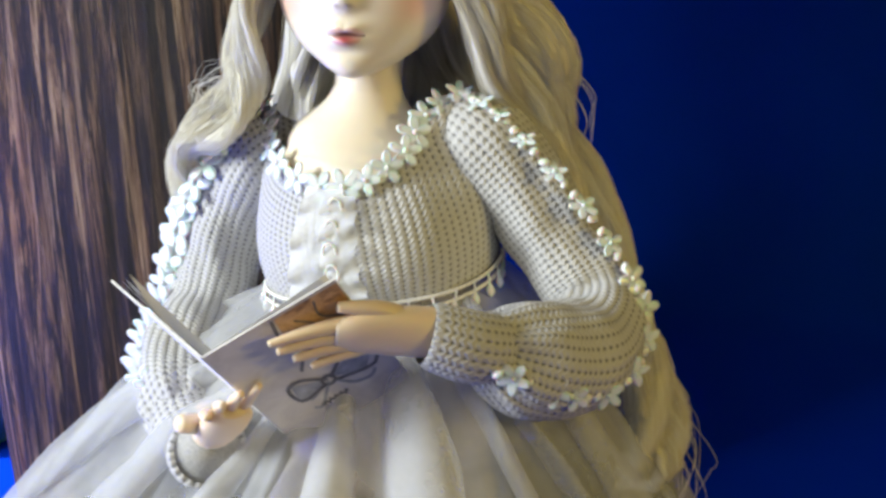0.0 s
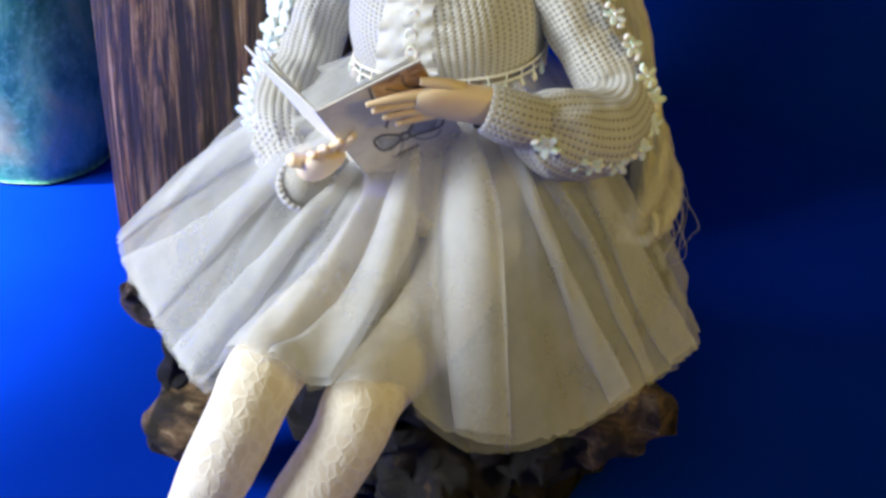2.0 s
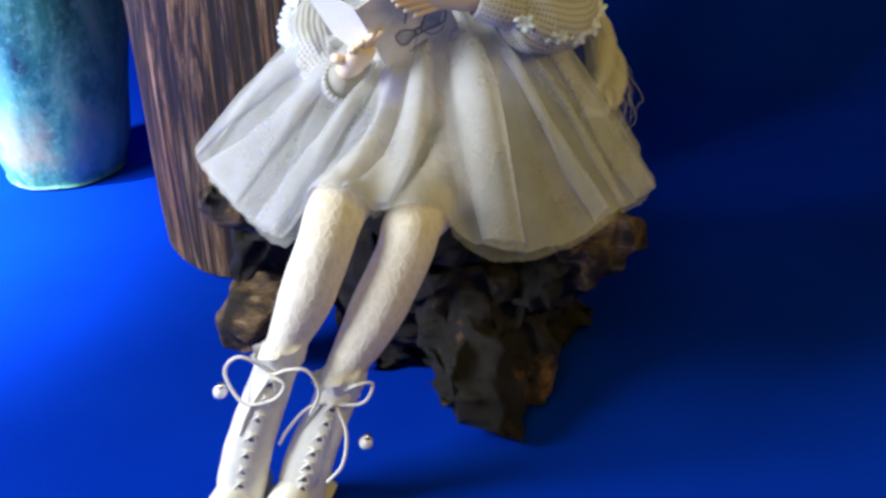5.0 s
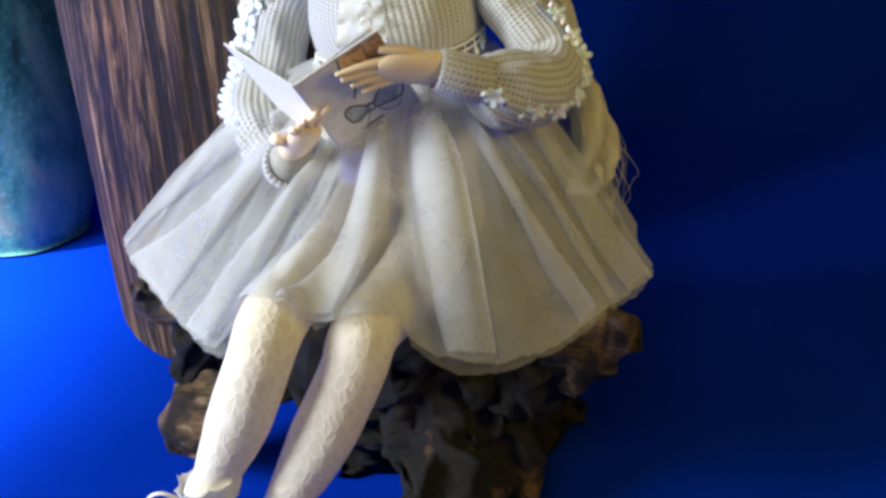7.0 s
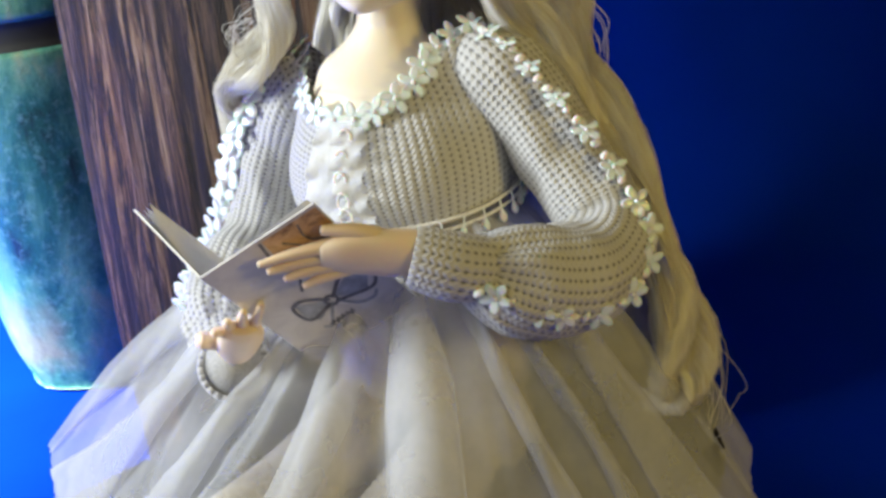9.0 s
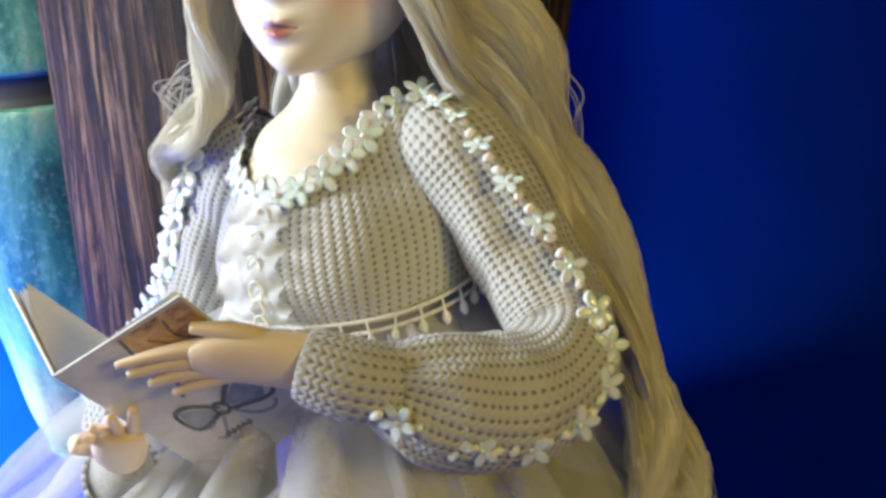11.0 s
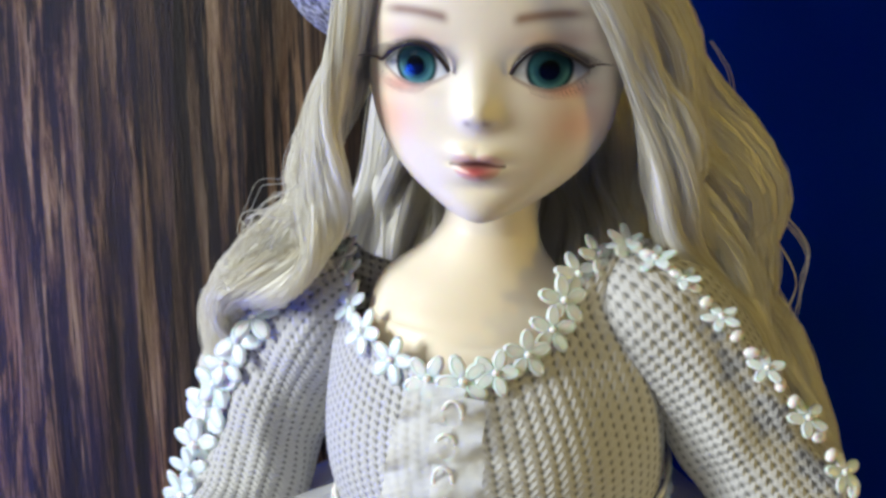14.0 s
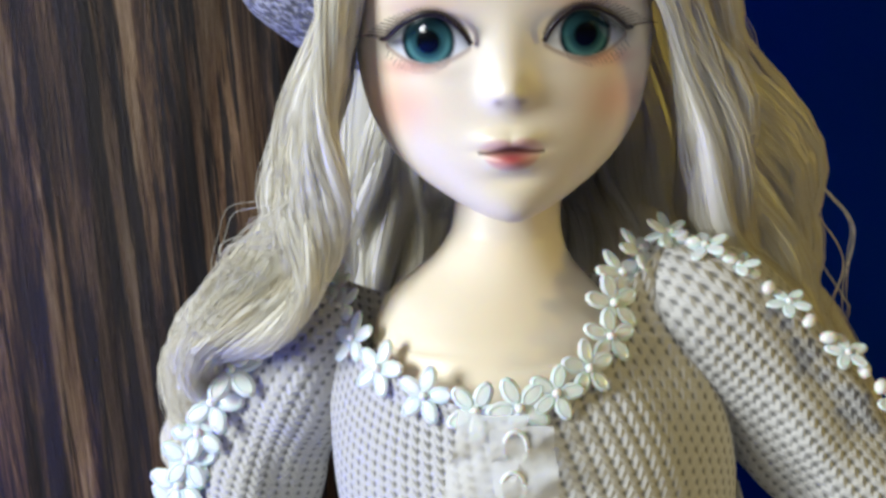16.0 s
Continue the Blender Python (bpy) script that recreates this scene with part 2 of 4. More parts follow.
def tube(bm, rows, n=24, seg=16, up=(0, 0, 1), caps=True, wrinkle=0.0, uvs=False, fold=0.0, gather=0.0):
    """Rows of x, y, z, half width, half thickness."""
    s = spline(rows, n)
    way = np.gradient(s[:, :3], axis=0)
    run = np.r_[0, np.cumsum(np.linalg.norm(np.diff(s[:, :3], axis=0), axis=1))]
    pts, uv = np.zeros((n, seg, 3)), np.zeros((n, seg, 2))
    girth = 2 * math.pi * s[:, 3].mean()
    side = Vector(way[0]).cross(Vector(up)).normalized()
    for k in range(n):
        w = Vector(way[k]).normalized()
        side = (side - w * side.dot(w)).normalized()
        top = side.cross(w)
        for j, a in enumerate(np.linspace(0, 2 * math.pi, seg, endpoint=False)):
            p = Vector(s[k, :3]) + side * s[k, 3] * math.cos(a) + top * s[k, 4] * math.sin(a)
            out = (side * math.cos(a) + top * math.sin(a))
            if wrinkle:
                p += out * wrinkle * noise.noise(p * 0.8)
            if fold:
                p += out * fold * math.sin(run[k] * 3.2 + 2 * noise.noise(p * 0.5)) * (0.4 + 0.6 * abs(noise.noise(p * 0.4)))
            if gather:
                near = math.exp(-((run[-1] - run[k]) / 1.5) ** 2)
                p += out * gather * near * math.sin(a * 8 + 2.2 * noise.noise((a, run[k] * 0.6, 3)))
                p += out * gather * 1.6 * (1 - near) * noise.noise((math.cos(a) * 1.6, math.sin(a) * 1.6, run[k] * 0.45 + math.sin(a) * 0.8))
            pts[k, j], uv[k, j] = p, (j / seg * girth, run[k])
    v = grid(bm, pts, True, uv if uvs else None)
    if caps:
        bm.faces.new(v[0][::-1]), bm.faces.new(v[-1])
    return bm


def cord(bm, points, radius, n=24, seg=6):
    return tube(bm, [(*p, radius, radius) for p in points], n, seg, up=(0.3, 0.5, 0.8))


def ball(bm, centre, radii, seg=10, rings=6, turn=None):
    m = Matrix.Translation(Vector(centre) * 0.01) @ (turn or Matrix()) @ Matrix.Diagonal((*[r * 0.01 for r in radii], 1))
    bmesh.ops.create_uvsphere(bm, u_segments=seg, v_segments=rings, radius=1, matrix=m)
    return bm


def mesh_of(name, bm, mat, smooth=True):
    me = bpy.data.meshes.new(name)
    bmesh.ops.recalc_face_normals(bm, faces=bm.faces)
    bm.to_mesh(me)
    bm.free()
    me.materials.append(mat)
    if smooth:
        me.shade_smooth()
    return me


def part(name, bm, mat, parent=None, label="", smooth=True):
    ob = new(name, mesh_of(name, bm, mat, smooth))
    ob.parent = parent
    if label:
        tagged(ob, label)
    return ob


def piece(name, me, parent, m, label=""):
    """One more object on a shared mesh."""
    ob = new(name, me)
    ob.parent = parent
    ob.matrix_basis = m
    if label:
        tagged(ob, label)
    return ob


def thing(name, x, y, z, label, category):
    ob = new(name)
    ob.empty_display_size = 0.01
    return tagged(ob, label, category)


def facing(at, out, spin=0.0, size=1.0, up=(0, 0, 1)):
    """A pose in centimetres whose z axis points along out."""
    z = Vector(out).normalized()
    x = Vector(up).cross(z).normalized()
    turn = Matrix((x, z.cross(x), z)).transposed().to_4x4()
    return Matrix.Translation(Vector(at) * 0.01) @ turn @ Matrix.Rotation(spin, 4, "Z") @ Matrix.Scale(size, 4)


# ---- setting: the blue cloth, laid flat and drawn up behind ----
bm = bmesh.new()
line = spline([(-260, 0), (-60, 0), (0, 0), (40, 0), (52, 3), (58, 14), (61, 50), (62, 190)], 120)
xs = np.linspace(-260, 260, 180)
pts = np.array([[(x, y, z) for x in xs] for y, z in line])
for i in range(len(line)):
    for j in range(len(xs)):
        x, y, z = pts[i, j]
        if y > 40:
            pts[i, j, 1] += 1.8 * noise.noise((x * 0.05, z * 0.02 - x * 0.03, 0)) + 0.8 * noise.noise((x * 0.11 + z * 0.05, z * 0.05, 3))
        elif y > -60:
            pts[i, j, 2] += 0.12 * (noise.noise((x * 0.07, y * 0.05, 0)) - 0.6)
grid(bm, pts, False)
tagged(part("ground", bm, CLOTH), "deep blue cloth laid flat and drawn up behind", "cloth", kind="structure")

# ---- tall grained trunk ----
bm = bmesh.new()
rows, seg = 70, 220
shape = spline([(0, -14.6, 16.2, 7.7), (1.5, -14.6, 16.3, 8.2), (12, -13.9, 18.3, 10.0), (27, -12.7, 21, 12.2), (52, -12, 24, 14)], rows)
pts = np.zeros((rows, seg, 3))
for i, (z, cx, cy, r) in enumerate(shape):
    for j, a in enumerate(np.linspace(0, 2 * math.pi, seg, endpoint=False)):
        c, s = math.cos(a), math.sin(a)
        rr = r + 0.35 * noise.noise((c * 2, s * 2, z * 0.05)) + 0.13 * noise.noise((c * 14, s * 14, z * 0.06)) + 0.1 * noise.noise((c * 34, s * 34, z * 0.12))
        pts[i, j] = (cx + rr * c, cy + rr * s, z)
v = grid(bm, pts)
bm.faces.new(v[-1]), bm.faces.new(v[0][::-1])
trunk = thing("tree_trunk", -14, 17, 0, "tall weathered brown tree trunk with deep vertical grain", "trunk")
part("log", bm, WOOD, trunk)

# ---- teal vase ----
vase = thing("vase", -36.6, 27, 0, "teal glazed pottery vase with a dark band", "vase")


def lathe(profile, cx, cy, seg=72, wobble=0.0):
    bm = bmesh.new()
    p = spline(profile, 60)
    pts = np.array([[(cx + (r + wobble * noise.noise((math.cos(a) * 2, math.sin(a) * 2, z * 0.2))) * math.cos(a),
                      cy + (r + wobble * noise.noise((math.cos(a) * 2, math.sin(a) * 2, z * 0.2))) * math.sin(a), z)
                     for a in np.linspace(0, 2 * math.pi, seg, endpoint=False)] for r, z in p])
    grid(bm, pts)
    return bm


part("body", lathe([(0.1, 0.1), (4.6, 0.05), (5.0, 0.5), (5.9, 4), (7.0, 12), (7.6, 20), (7.7, 23.2), (7.3, 23.7)], -36.6, 27, wobble=0.15), TEAL, vase)
part("band", lathe([(7.3, 23.7), (7.1, 24.2), (7.1, 25), (7.3, 25.4)], -36.6, 27), BAND, vase, "dark recessed band")
part("neck", lathe([(7.3, 25.4), (7.7, 25.9), (7.6, 28), (7.2, 34), (6.4, 40), (6.8, 44), (6.5, 44), (6.0, 40), (6.6, 30)], -36.6, 27, wobble=0.1), TEAL, vase)

# ---- root stump seat ----
stump = thing("root_stump", 0, 3, 0, "gnarled dark root stump with raw orange breaks", "stump")


def gnarl(rows, n, seg, amount, seed, up=(0, 1, 0)):
    bm = tube(bmesh.new(), rows, n, seg, up)
    for vert in bm.verts:
        p = vert.co * 100
        q = p * 0.32 + Vector((seed, 0, 0))
        d = noise.noise_vector(q) * amount + noise.noise_vector(p * 0.95 + Vector((seed, 5, 0))) * amount * 0.5
        ridge = 1 - abs(noise.noise(Vector((p.x * 0.9, p.y * 0.9, p.z * 0.25 + seed))))
        split = abs(noise.noise(Vector((p.x * 2.2, p.y * 2.2, p.z * 0.8 + seed * 2)))) - 0.2
        vert.co += (d + d.normalized() * (ridge * 0.35 + split * 0.5) * amount) * 0.01
        vert.co.z = max(vert.co.z, 0.0002)
    return bm


part("core", gnarl([(0.6, 4, -0.2, 7, 6.5), (0.6, 4, 3, 7.2, 6.8), (0.4, 4, 7, 8.6, 7.7), (0, 3.4, 10, 9.8, 8.4), (-0.3, 3.2, 12.2, 9.6, 8.2), (-0.3, 3.2, 13, 6, 5)], 70, 110, 1.3, 1), BARK, stump)
part("root", gnarl([(1.5, 2, 9, 4, 4), (2.2, -2.5, 6, 3, 3), (2.9, -5.8, 2.6, 2.5, 2.1), (3.1, -8.4, 0.9, 1.6, 1.0)], 60, 60, 0.95, 7), BARK, stump)
part("root", gnarl([(3, 1, 7, 3, 3), (4.6, -2, 3.6, 2.0, 2.2), (5.2, -4.2, 1.6, 1.3, 1.3), (5.4, -5.2, 0.6, 0.6, 0.6)], 44, 44, 0.8, 31), BARK, stump)
part("root", gnarl([(-5, 1.6, 7.5, 3, 3), (-8.8, -0.6, 5.0, 2.0, 2.0), (-10.9, -1.7, 3.4, 1.7, 1.9), (-12.0, -1.9, 2.2, 1.1, 1.5), (-12.4, -2.0, 1.6, 0.5, 0.9)], 44, 44, 0.7, 13), RAW, stump, "pale broken root end")
part("root", gnarl([(-5, 1.5, 11, 2.6, 2.6), (-8.6, -1.2, 9.2, 2.2, 2.3), (-10.2, -2.2, 8.0, 1.7, 1.9), (-10.9, -2.6, 6.9, 0.9, 1.0)], 44, 44, 0.8, 17), BARK, stump)
part("slab", gnarl([(3, 0, 9.6, 3.5, 2.2), (7.2, -2.2, 9.6, 2.7, 1.9), (9.6, -3.5, 10.2, 1.8, 1.2), (10.9, -4.2, 10.8, 0.9, 0.6)], 44, 48, 0.6, 19), RAW, stump, "raw orange broken slab of wood")
part("slab", gnarl([(3, -1, 8, 3, 2.4), (6.4, -3, 7.6, 2.0, 1.8), (8.0, -3.6, 7.8, 1.2, 1.2), (8.8, -3.9, 8.0, 0.6, 0.6)], 36, 40, 0.7, 37), BARK, stump)
part("slab", gnarl([(-4, 1, 10, 3, 2.5), (-8.6, -2.2, 11, 2.0, 2.0), (-11, -4, 12, 1.2, 1.3), (-11.7, -4.5, 12.6, 0.6, 0.7)], 44, 44, 0.6, 23), RAW, stump, "pale splintered slab of wood")

# ---- doll: one plain painted figure ----
CX, CZ = -0.25, 32.1
HW = [(28.72, 0.05), (28.77, 0.55), (28.9, 0.95), (29.2, 1.5), (29.7, 2.1), (30.4, 2.54), (31.2, 2.76), (32, 2.82), (33, 2.8), (34, 2.66), (35, 2.36), (36, 1.7), (36.6, 0.9), (36.85, 0.05)]
HF = [(28.72, 1.9), (28.8, 2.3), (29, 2.5), (29.4, 2.52), (30, 2.5), (31, 2.45), (32, 2.4), (33, 2.5), (34, 2.5), (35, 2.2), (36, 1.6), (36.85, 0.05)]


def at(table, z):
    reach = min(0.3, (z - table[0][0]) * 0.6, (table[-1][0] - z) * 0.6)
    return float(np.mean(np.interp(z + reach * np.linspace(-1, 1, 9), [a for a, _ in table], [b for _, b in table])))


def bell(x, z, x0, z0, sx, sz):
    return math.exp(-((x - x0) / sx) ** 2 - ((z - z0) / sz) ** 2)


bm = bmesh.new()
levels = np.r_[np.linspace(28.72, 29.2, 16)[:-1], np.linspace(29.2, 33.4, 130), np.linspace(33.4, 36.85, 30)[1:]]
angles = np.r_[np.linspace(0.12, math.pi - 0.12, 210), np.linspace(math.pi - 0.12, 2 * math.pi + 0.12, 40)[1:-1]]
pts = np.zeros((len(levels), len(angles), 3))
for i, z in enumerate(levels):
    w, fr, bk = at(HW, z), at(HF, z), np.interp(z, [28.72, 30, 32, 35, 36.85], [0.6, 2.0, 3.2, 3, 0.05])
    for j, a in enumerate(angles):
        x = w * math.cos(a)
        y = 3.4 - (fr * math.sin(a) ** 0.85 if math.sin(a) > 0 else bk * math.sin(a))
        if math.sin(a) > 0:
            d = 0.32 * bell(x, z, 0, 31.16, 0.38, 0.34) + 0.17 * bell(x, z, 0, 31.75, 0.42, 0.62) + 0.05 * bell(abs(x), z, 0.27, 31.06, 0.18, 0.14)
            d += 0.16 * bell(x, z, 0, 30.18, 0.7, 0.5) + 0.13 * bell(x, z, 0, 29.95, 0.38, 0.15) + 0.1 * bell(abs(x), z, 0.2, 30.36, 0.32, 0.14)
            d -= 0.08 * bell(x, z, 0, 30.14, 0.5, 0.07) + 0.05 * bell(x, z, 0, 29.62, 0.5, 0.14)
            d += 0.1 * bell(x, z, 0, 29.15, 0.7, 0.4)
            d -= 0.12 * bell(abs(x), z, 1.35, 32.1, 0.75, 0.5)
            d += 0.16 * bell(abs(x), z, 1.38, 32.1, 0.42, 0.36)
            y -= d
        pts[i, j] = (CX + x, y, z)
v = grid(bm, pts)
bm.faces.new(v[0][::-1]), bm.faces.new(v[-1])
head_count = len(bm.verts)
# lashes: a ridge on the lid and single hairs
for side in (-1, 1):
    arc = [(side * u, zz, yy) for u, zz, yy in ((0.62, 31.98, 0.97), (0.78, 32.24, 0.88), (1.1, 32.5, 0.87), (1.45, 32.52, 0.94), (1.8, 32.36, 1.12), (2.08, 32.12, 1.4), (2.2, 32.1, 1.55))]
    tube(bm, [(CX + x, y, z, 0.06 - 0.02 * abs(abs(x) - 1.3), 0.04) for x, z, y in arc], 26, 6, up=(0, 1, 0))
    for k in range(26):
        u = 0.8 + 1.4 * k / 25
        zz, yy = np.interp(u, [0.62, 0.78, 1.1, 1.45, 1.8, 2.08, 2.2], [31.98, 32.24, 32.5, 32.52, 32.36, 32.14, 32.1]), np.interp(u, [0.62, 0.78, 1.1, 1.45, 1.8, 2.08, 2.2], [0.97, 0.88, 0.87, 0.94, 1.12, 1.4, 1.55])
        lean = max(0.02, (u - 1.15)) * 0.4
        cord(bm, [(CX + side * u, yy - 0.02, zz), (CX + side * (u + lean * 0.4), yy - 0.16, zz + 0.06), (CX + side * (u + lean), yy - 0.2, zz + 0.13 - 0.1 * max(0, u - 1.6))], random.uniform(0.006, 0.01), 6, 3)
    for k in range(16):
        u = 1.0 + 1.05 * k / 15
        zz = 31.96 - 0.33 * math.sin(math.pi * ((u - 0.62) / 1.5) ** 1.1) ** 0.8 + 0.04
        yy = np.interp(u, [0.78, 1.1, 1.45, 1.8, 2.08], [0.92, 0.9, 0.97, 1.15, 1.42])
        cord(bm, [(CX + side * u, yy - 0.02, zz - 0.03), (CX + side * (u + 0.04), yy - 0.07, zz - 0.1), (CX + side * (u + 0.08), yy - 0.1, zz - random.uniform(0.12, 0.17))], 0.005, 5, 3)
lash_count = len(bm.verts)
# neck and chest
tube(bm, [(-0.2, 4.2, 31, 1.05, 1.05), (-0.2, 3.6, 29.3, 1.08, 1.08), (-0.28, 3.42, 28.5, 1.06, 1.06), (-0.32, 3.4, 28.0, 1.14, 1.14), (-0.37, 3.36, 27.5, 1.42, 1.38), (-0.42, 3.32, 27.0, 1.95, 1.68), (-0.47, 3.27, 26.5, 2.45, 1.98), (-0.48, 3.2, 26.0, 2.62, 2.3), (-0.45, 3.1, 25.4, 2.65, 2.5), (0, 2.8, 24, 2.8, 2.5), (0.2, 2.4, 21, 3, 2.4), (0, 3, 15, 3.6, 3.2)], 60, 48, up=(0, 1, 0))
body_count = len(bm.verts)


def finger(points, r0, r1):
    rows_ = [(*p, r0 + (r1 - r0) * k / (len(points) - 1), r0 + (r1 - r0) * k / (len(points) - 1)) for k, p in enumerate(points)]
    rows_.append((*(Vector(points[-1]) + (Vector(points[-1]) - Vector(points[-2])).normalized() * 0.1), r1 * 0.5, r1 * 0.5))
    tube(bm, rows_, 14, 10, up=(0.2, 0.4, 0.9))


# the arm's end at the book's printed cover
tube(bm, [(4.4, -3.9, 22.6, 0.85, 0.75), (3.2, -4.5, 23.1, 0.8, 0.62), (2.2, -5.05, 23.35, 0.8, 0.5), (1.4, -5.55, 23.47, 0.68, 0.36), (0.9, -5.85, 23.5, 0.42, 0.22)], 24, 20, up=(-0.5, 0.7, 0.5))
finger([(1.7, -5.4, 23.78), (0.5, -6.15, 23.74), (-0.45, -6.7, 23.58)], 0.27, 0.11)
finger([(1.7, -5.35, 23.5), (0.5, -6.05, 23.44), (-0.3, -6.55, 23.3)], 0.27, 0.12)
finger([(1.7, -5.25, 23.25), (0.6, -5.9, 23.12), (0.0, -6.25, 22.98)], 0.26, 0.12)
finger([(1.8, -5.1, 23.02), (0.9, -5.6, 22.82), (0.35, -5.9, 22.64)], 0.24, 0.11)
finger([(2.7, -4.85, 23.6), (2.0, -5.4, 24.1), (1.15, -5.85, 24.3)], 0.34, 0.16)
# the other, under the book
tube(bm, [(-4.35, -2.9, 19.1, 0.6, 0.55), (-3.45, -4.3, 19.5, 0.55, 0.5), (-2.85, -5.0, 20.1, 0.7, 0.45), (-2.35, -5.4, 20.7, 0.66, 0.36), (-2.15, -5.6, 20.95, 0.4, 0.2)], 24, 20, up=(0.4, -0.6, 0.5))
finger([(-2.05, -5.2, 20.9), (-1.65, -5.5, 21.4), (-1.30, -5.8, 21.85)], 0.2, 0.12)
finger([(-2.30, -5.4, 20.95), (-2.00, -5.8, 21.4), (-1.65, -6.2, 21.8)], 0.2, 0.12)
finger([(-2.55, -5.55, 20.95), (-2.40, -6.0, 21.3), (-2.10, -6.4, 21.55)], 0.2, 0.12)
finger([(-2.85, -5.65, 20.8), (-2.80, -6.1, 21.05), (-2.55, -6.5, 21.2)], 0.19, 0.11)
finger([(-3.25, -4.9, 20.1), (-3.55, -5.4, 20.35), (-3.70, -5.7, 20.5)], 0.32, 0.26)
skin_count = len(bm.verts)
# legs in lace stockings
tube(bm, [(-1.9, 3, 13.6, 2.2, 2.0), (-2.1, -3, 14.0, 1.8, 1.7), (-2.6, -8.2, 14.8, 1.5, 1.4), (-2.85, -11.0, 15.0, 1.42, 1.35), (-3.2, -12.3, 13.9, 1.32, 1.3), (-4.15, -13, 11.5, 1.28, 1.28), (-5.3, -13.5, 9.1, 0.9, 0.9), (-5.9, -13.9, 7.6, 0.7, 0.7)], 50, 28, up=(1, 0, 0), wrinkle=0.05)
tube(bm, [(1.8, 3, 13.4, 2.2, 2.0), (1.6, -3, 13.4, 1.8, 1.7), (0.9, -7.6, 13.7, 1.5, 1.4), (0.5, -10.1, 13.9, 1.45, 1.38), (0.1, -11.2, 12.7, 1.35, 1.32), (-1.15, -12.2, 10.2, 1.3, 1.3), (-2.6, -13, 7.7, 0.92, 0.92), (-3.3, -13.5, 6.2, 0.7, 0.7)], 50, 28, up=(1, 0, 0), wrinkle=0.05)
bm.verts.ensure_lookup_table()
me = bpy.data.meshes.new("doll")
bmesh.ops.recalc_face_normals(bm, faces=bm.faces)
for face in bm.faces:
    face.material_index = 1 if min(vert.index for vert in face.verts) >= skin_count else 0
bm.verts.index_update()
bm.to_mesh(me)
bm.free()
me.materials.append(RESIN), me.materials.append(LACE)
me.shade_smooth()
co = np.zeros(len(me.vertices) * 3)
me.vertices.foreach_get("co", co)
co = co.reshape(-1, 3) * 100
X, Y, Z = co[:, 0] - CX, co[:, 1], co[:, 2]
tint = np.ones((len(co), 4))
tint[:, :3] = (0.84, 0.75, 0.6)
gloss = np.full(len(co), 0.4)
is_face = (np.arange(len(co)) < head_count) & (Y < 3.4)


def lay(mask, rgb):
    tint[:, :3] = tint[:, :3] * (1 - mask[:, None]) + np.array(rgb) * mask[:, None]


def soft(x, lo, hi):
    t = np.clip((x - lo) / (hi - lo), 0, 1)
    return t * t * (3 - 2 * t)


lay(is_face * 0.5 * np.exp(-((np.abs(X) - 1.95) / 0.62) ** 2 - ((Z - 30.9) / 0.5) ** 2), (0.85, 0.36, 0.26))
lay(is_face * 0.5 * np.exp(-((np.abs(X) - 1.5) / 0.75) ** 2 - ((Z - 32.62) / 0.22) ** 2), (0.55, 0.28, 0.22))
lay(is_face * 0.6 * np.exp(-((np.abs(X) - 1.75) / 0.5) ** 2 - ((Z - 31.6) / 0.16) ** 2), (0.62, 0.16, 0.13))
# lips
half = 0.57
rim_up = 30.16 + 0.24 * np.sqrt(np.clip(1 - (X / half) ** 2, 0, 1)) * (1 - 0.35 * np.exp(-(X / 0.12) ** 2))
rim_low = 30.12 - 0.34 * np.sqrt(np.clip(1 - (X / (half * 0.9)) ** 2, 0, 1))
inside = soft(Z, rim_low - 0.03, rim_low + 0.07) * (1 - soft(Z, rim_up - 0.05, rim_up + 0.04)) * (np.abs(X) < half) * is_face
lay(inside * 0.62 * np.exp(-(X / 0.55) ** 4), (0.74, 0.36, 0.32))
lay(inside * 0.92 * np.exp(-((Z - 30.02) / 0.14) ** 2 - (X / 0.34) ** 2), (0.45, 0.045, 0.06))
lay(is_face * np.exp(-((Z - 30.13 - 0.025 * np.cos(X * 6)) / (0.03 + 0.06 * np.exp(-(X / 0.25) ** 2))) ** 2) * (np.abs(X) < half + 0.02), (0.06, 0.008, 0.01))
gloss[inside > 0.3] = 0.32
# nostrils: soft brown shade painted on, no opening modelled
lay(is_face * 0.55 * np.exp(-((np.abs(X) - 0.2) / 0.09) ** 2 - ((Z - 31.0) / 0.07) ** 2), (0.25, 0.15, 0.12))
# brows
brow = 33.02 + 0.12 * np.sin((np.abs(X) - 0.6) * 1.6)
lay(is_face * 0.7 * np.exp(-((Z - brow) / 0.12) ** 2) * 1.25 * soft(np.abs(X), 0.55, 0.8) * (1 - soft(np.abs(X), 1.7, 2.3)), (0.26, 0.14, 0.09))
# smoky outer corners, then the eyes
lay(is_face * 0.85 * np.exp(-((np.abs(X) - 2.08) / 0.22) ** 2 - ((Z - 32.1) / 0.22) ** 2), (0.05, 0.03, 0.03))
ex, t_eye = np.abs(X) - 1.38, np.clip((np.abs(X) - 0.62) / 1.5, 0, 1)
lid_up = 31.96 + 0.5 * np.sin(np.pi * t_eye ** 0.8) ** 0.75 + 0.06 * t_eye
lid_low = 31.96 - 0.33 * np.sin(np.pi * t_eye ** 1.1) ** 0.8 + 0.06 * t_eye
on = (np.abs(X) > 0.62) & (np.abs(X) < 2.12)
open_ = soft(Z, lid_low - 0.02, lid_low + 0.04) * (1 - soft(Z, lid_up - 0.04, lid_up + 0.02)) * on * is_face
lay(is_face * on * 0.97 * np.exp(-((Z - lid_up - 0.03) / (0.07 + 0.08 * t_eye)) ** 2), (0.02, 0.012, 0.012))
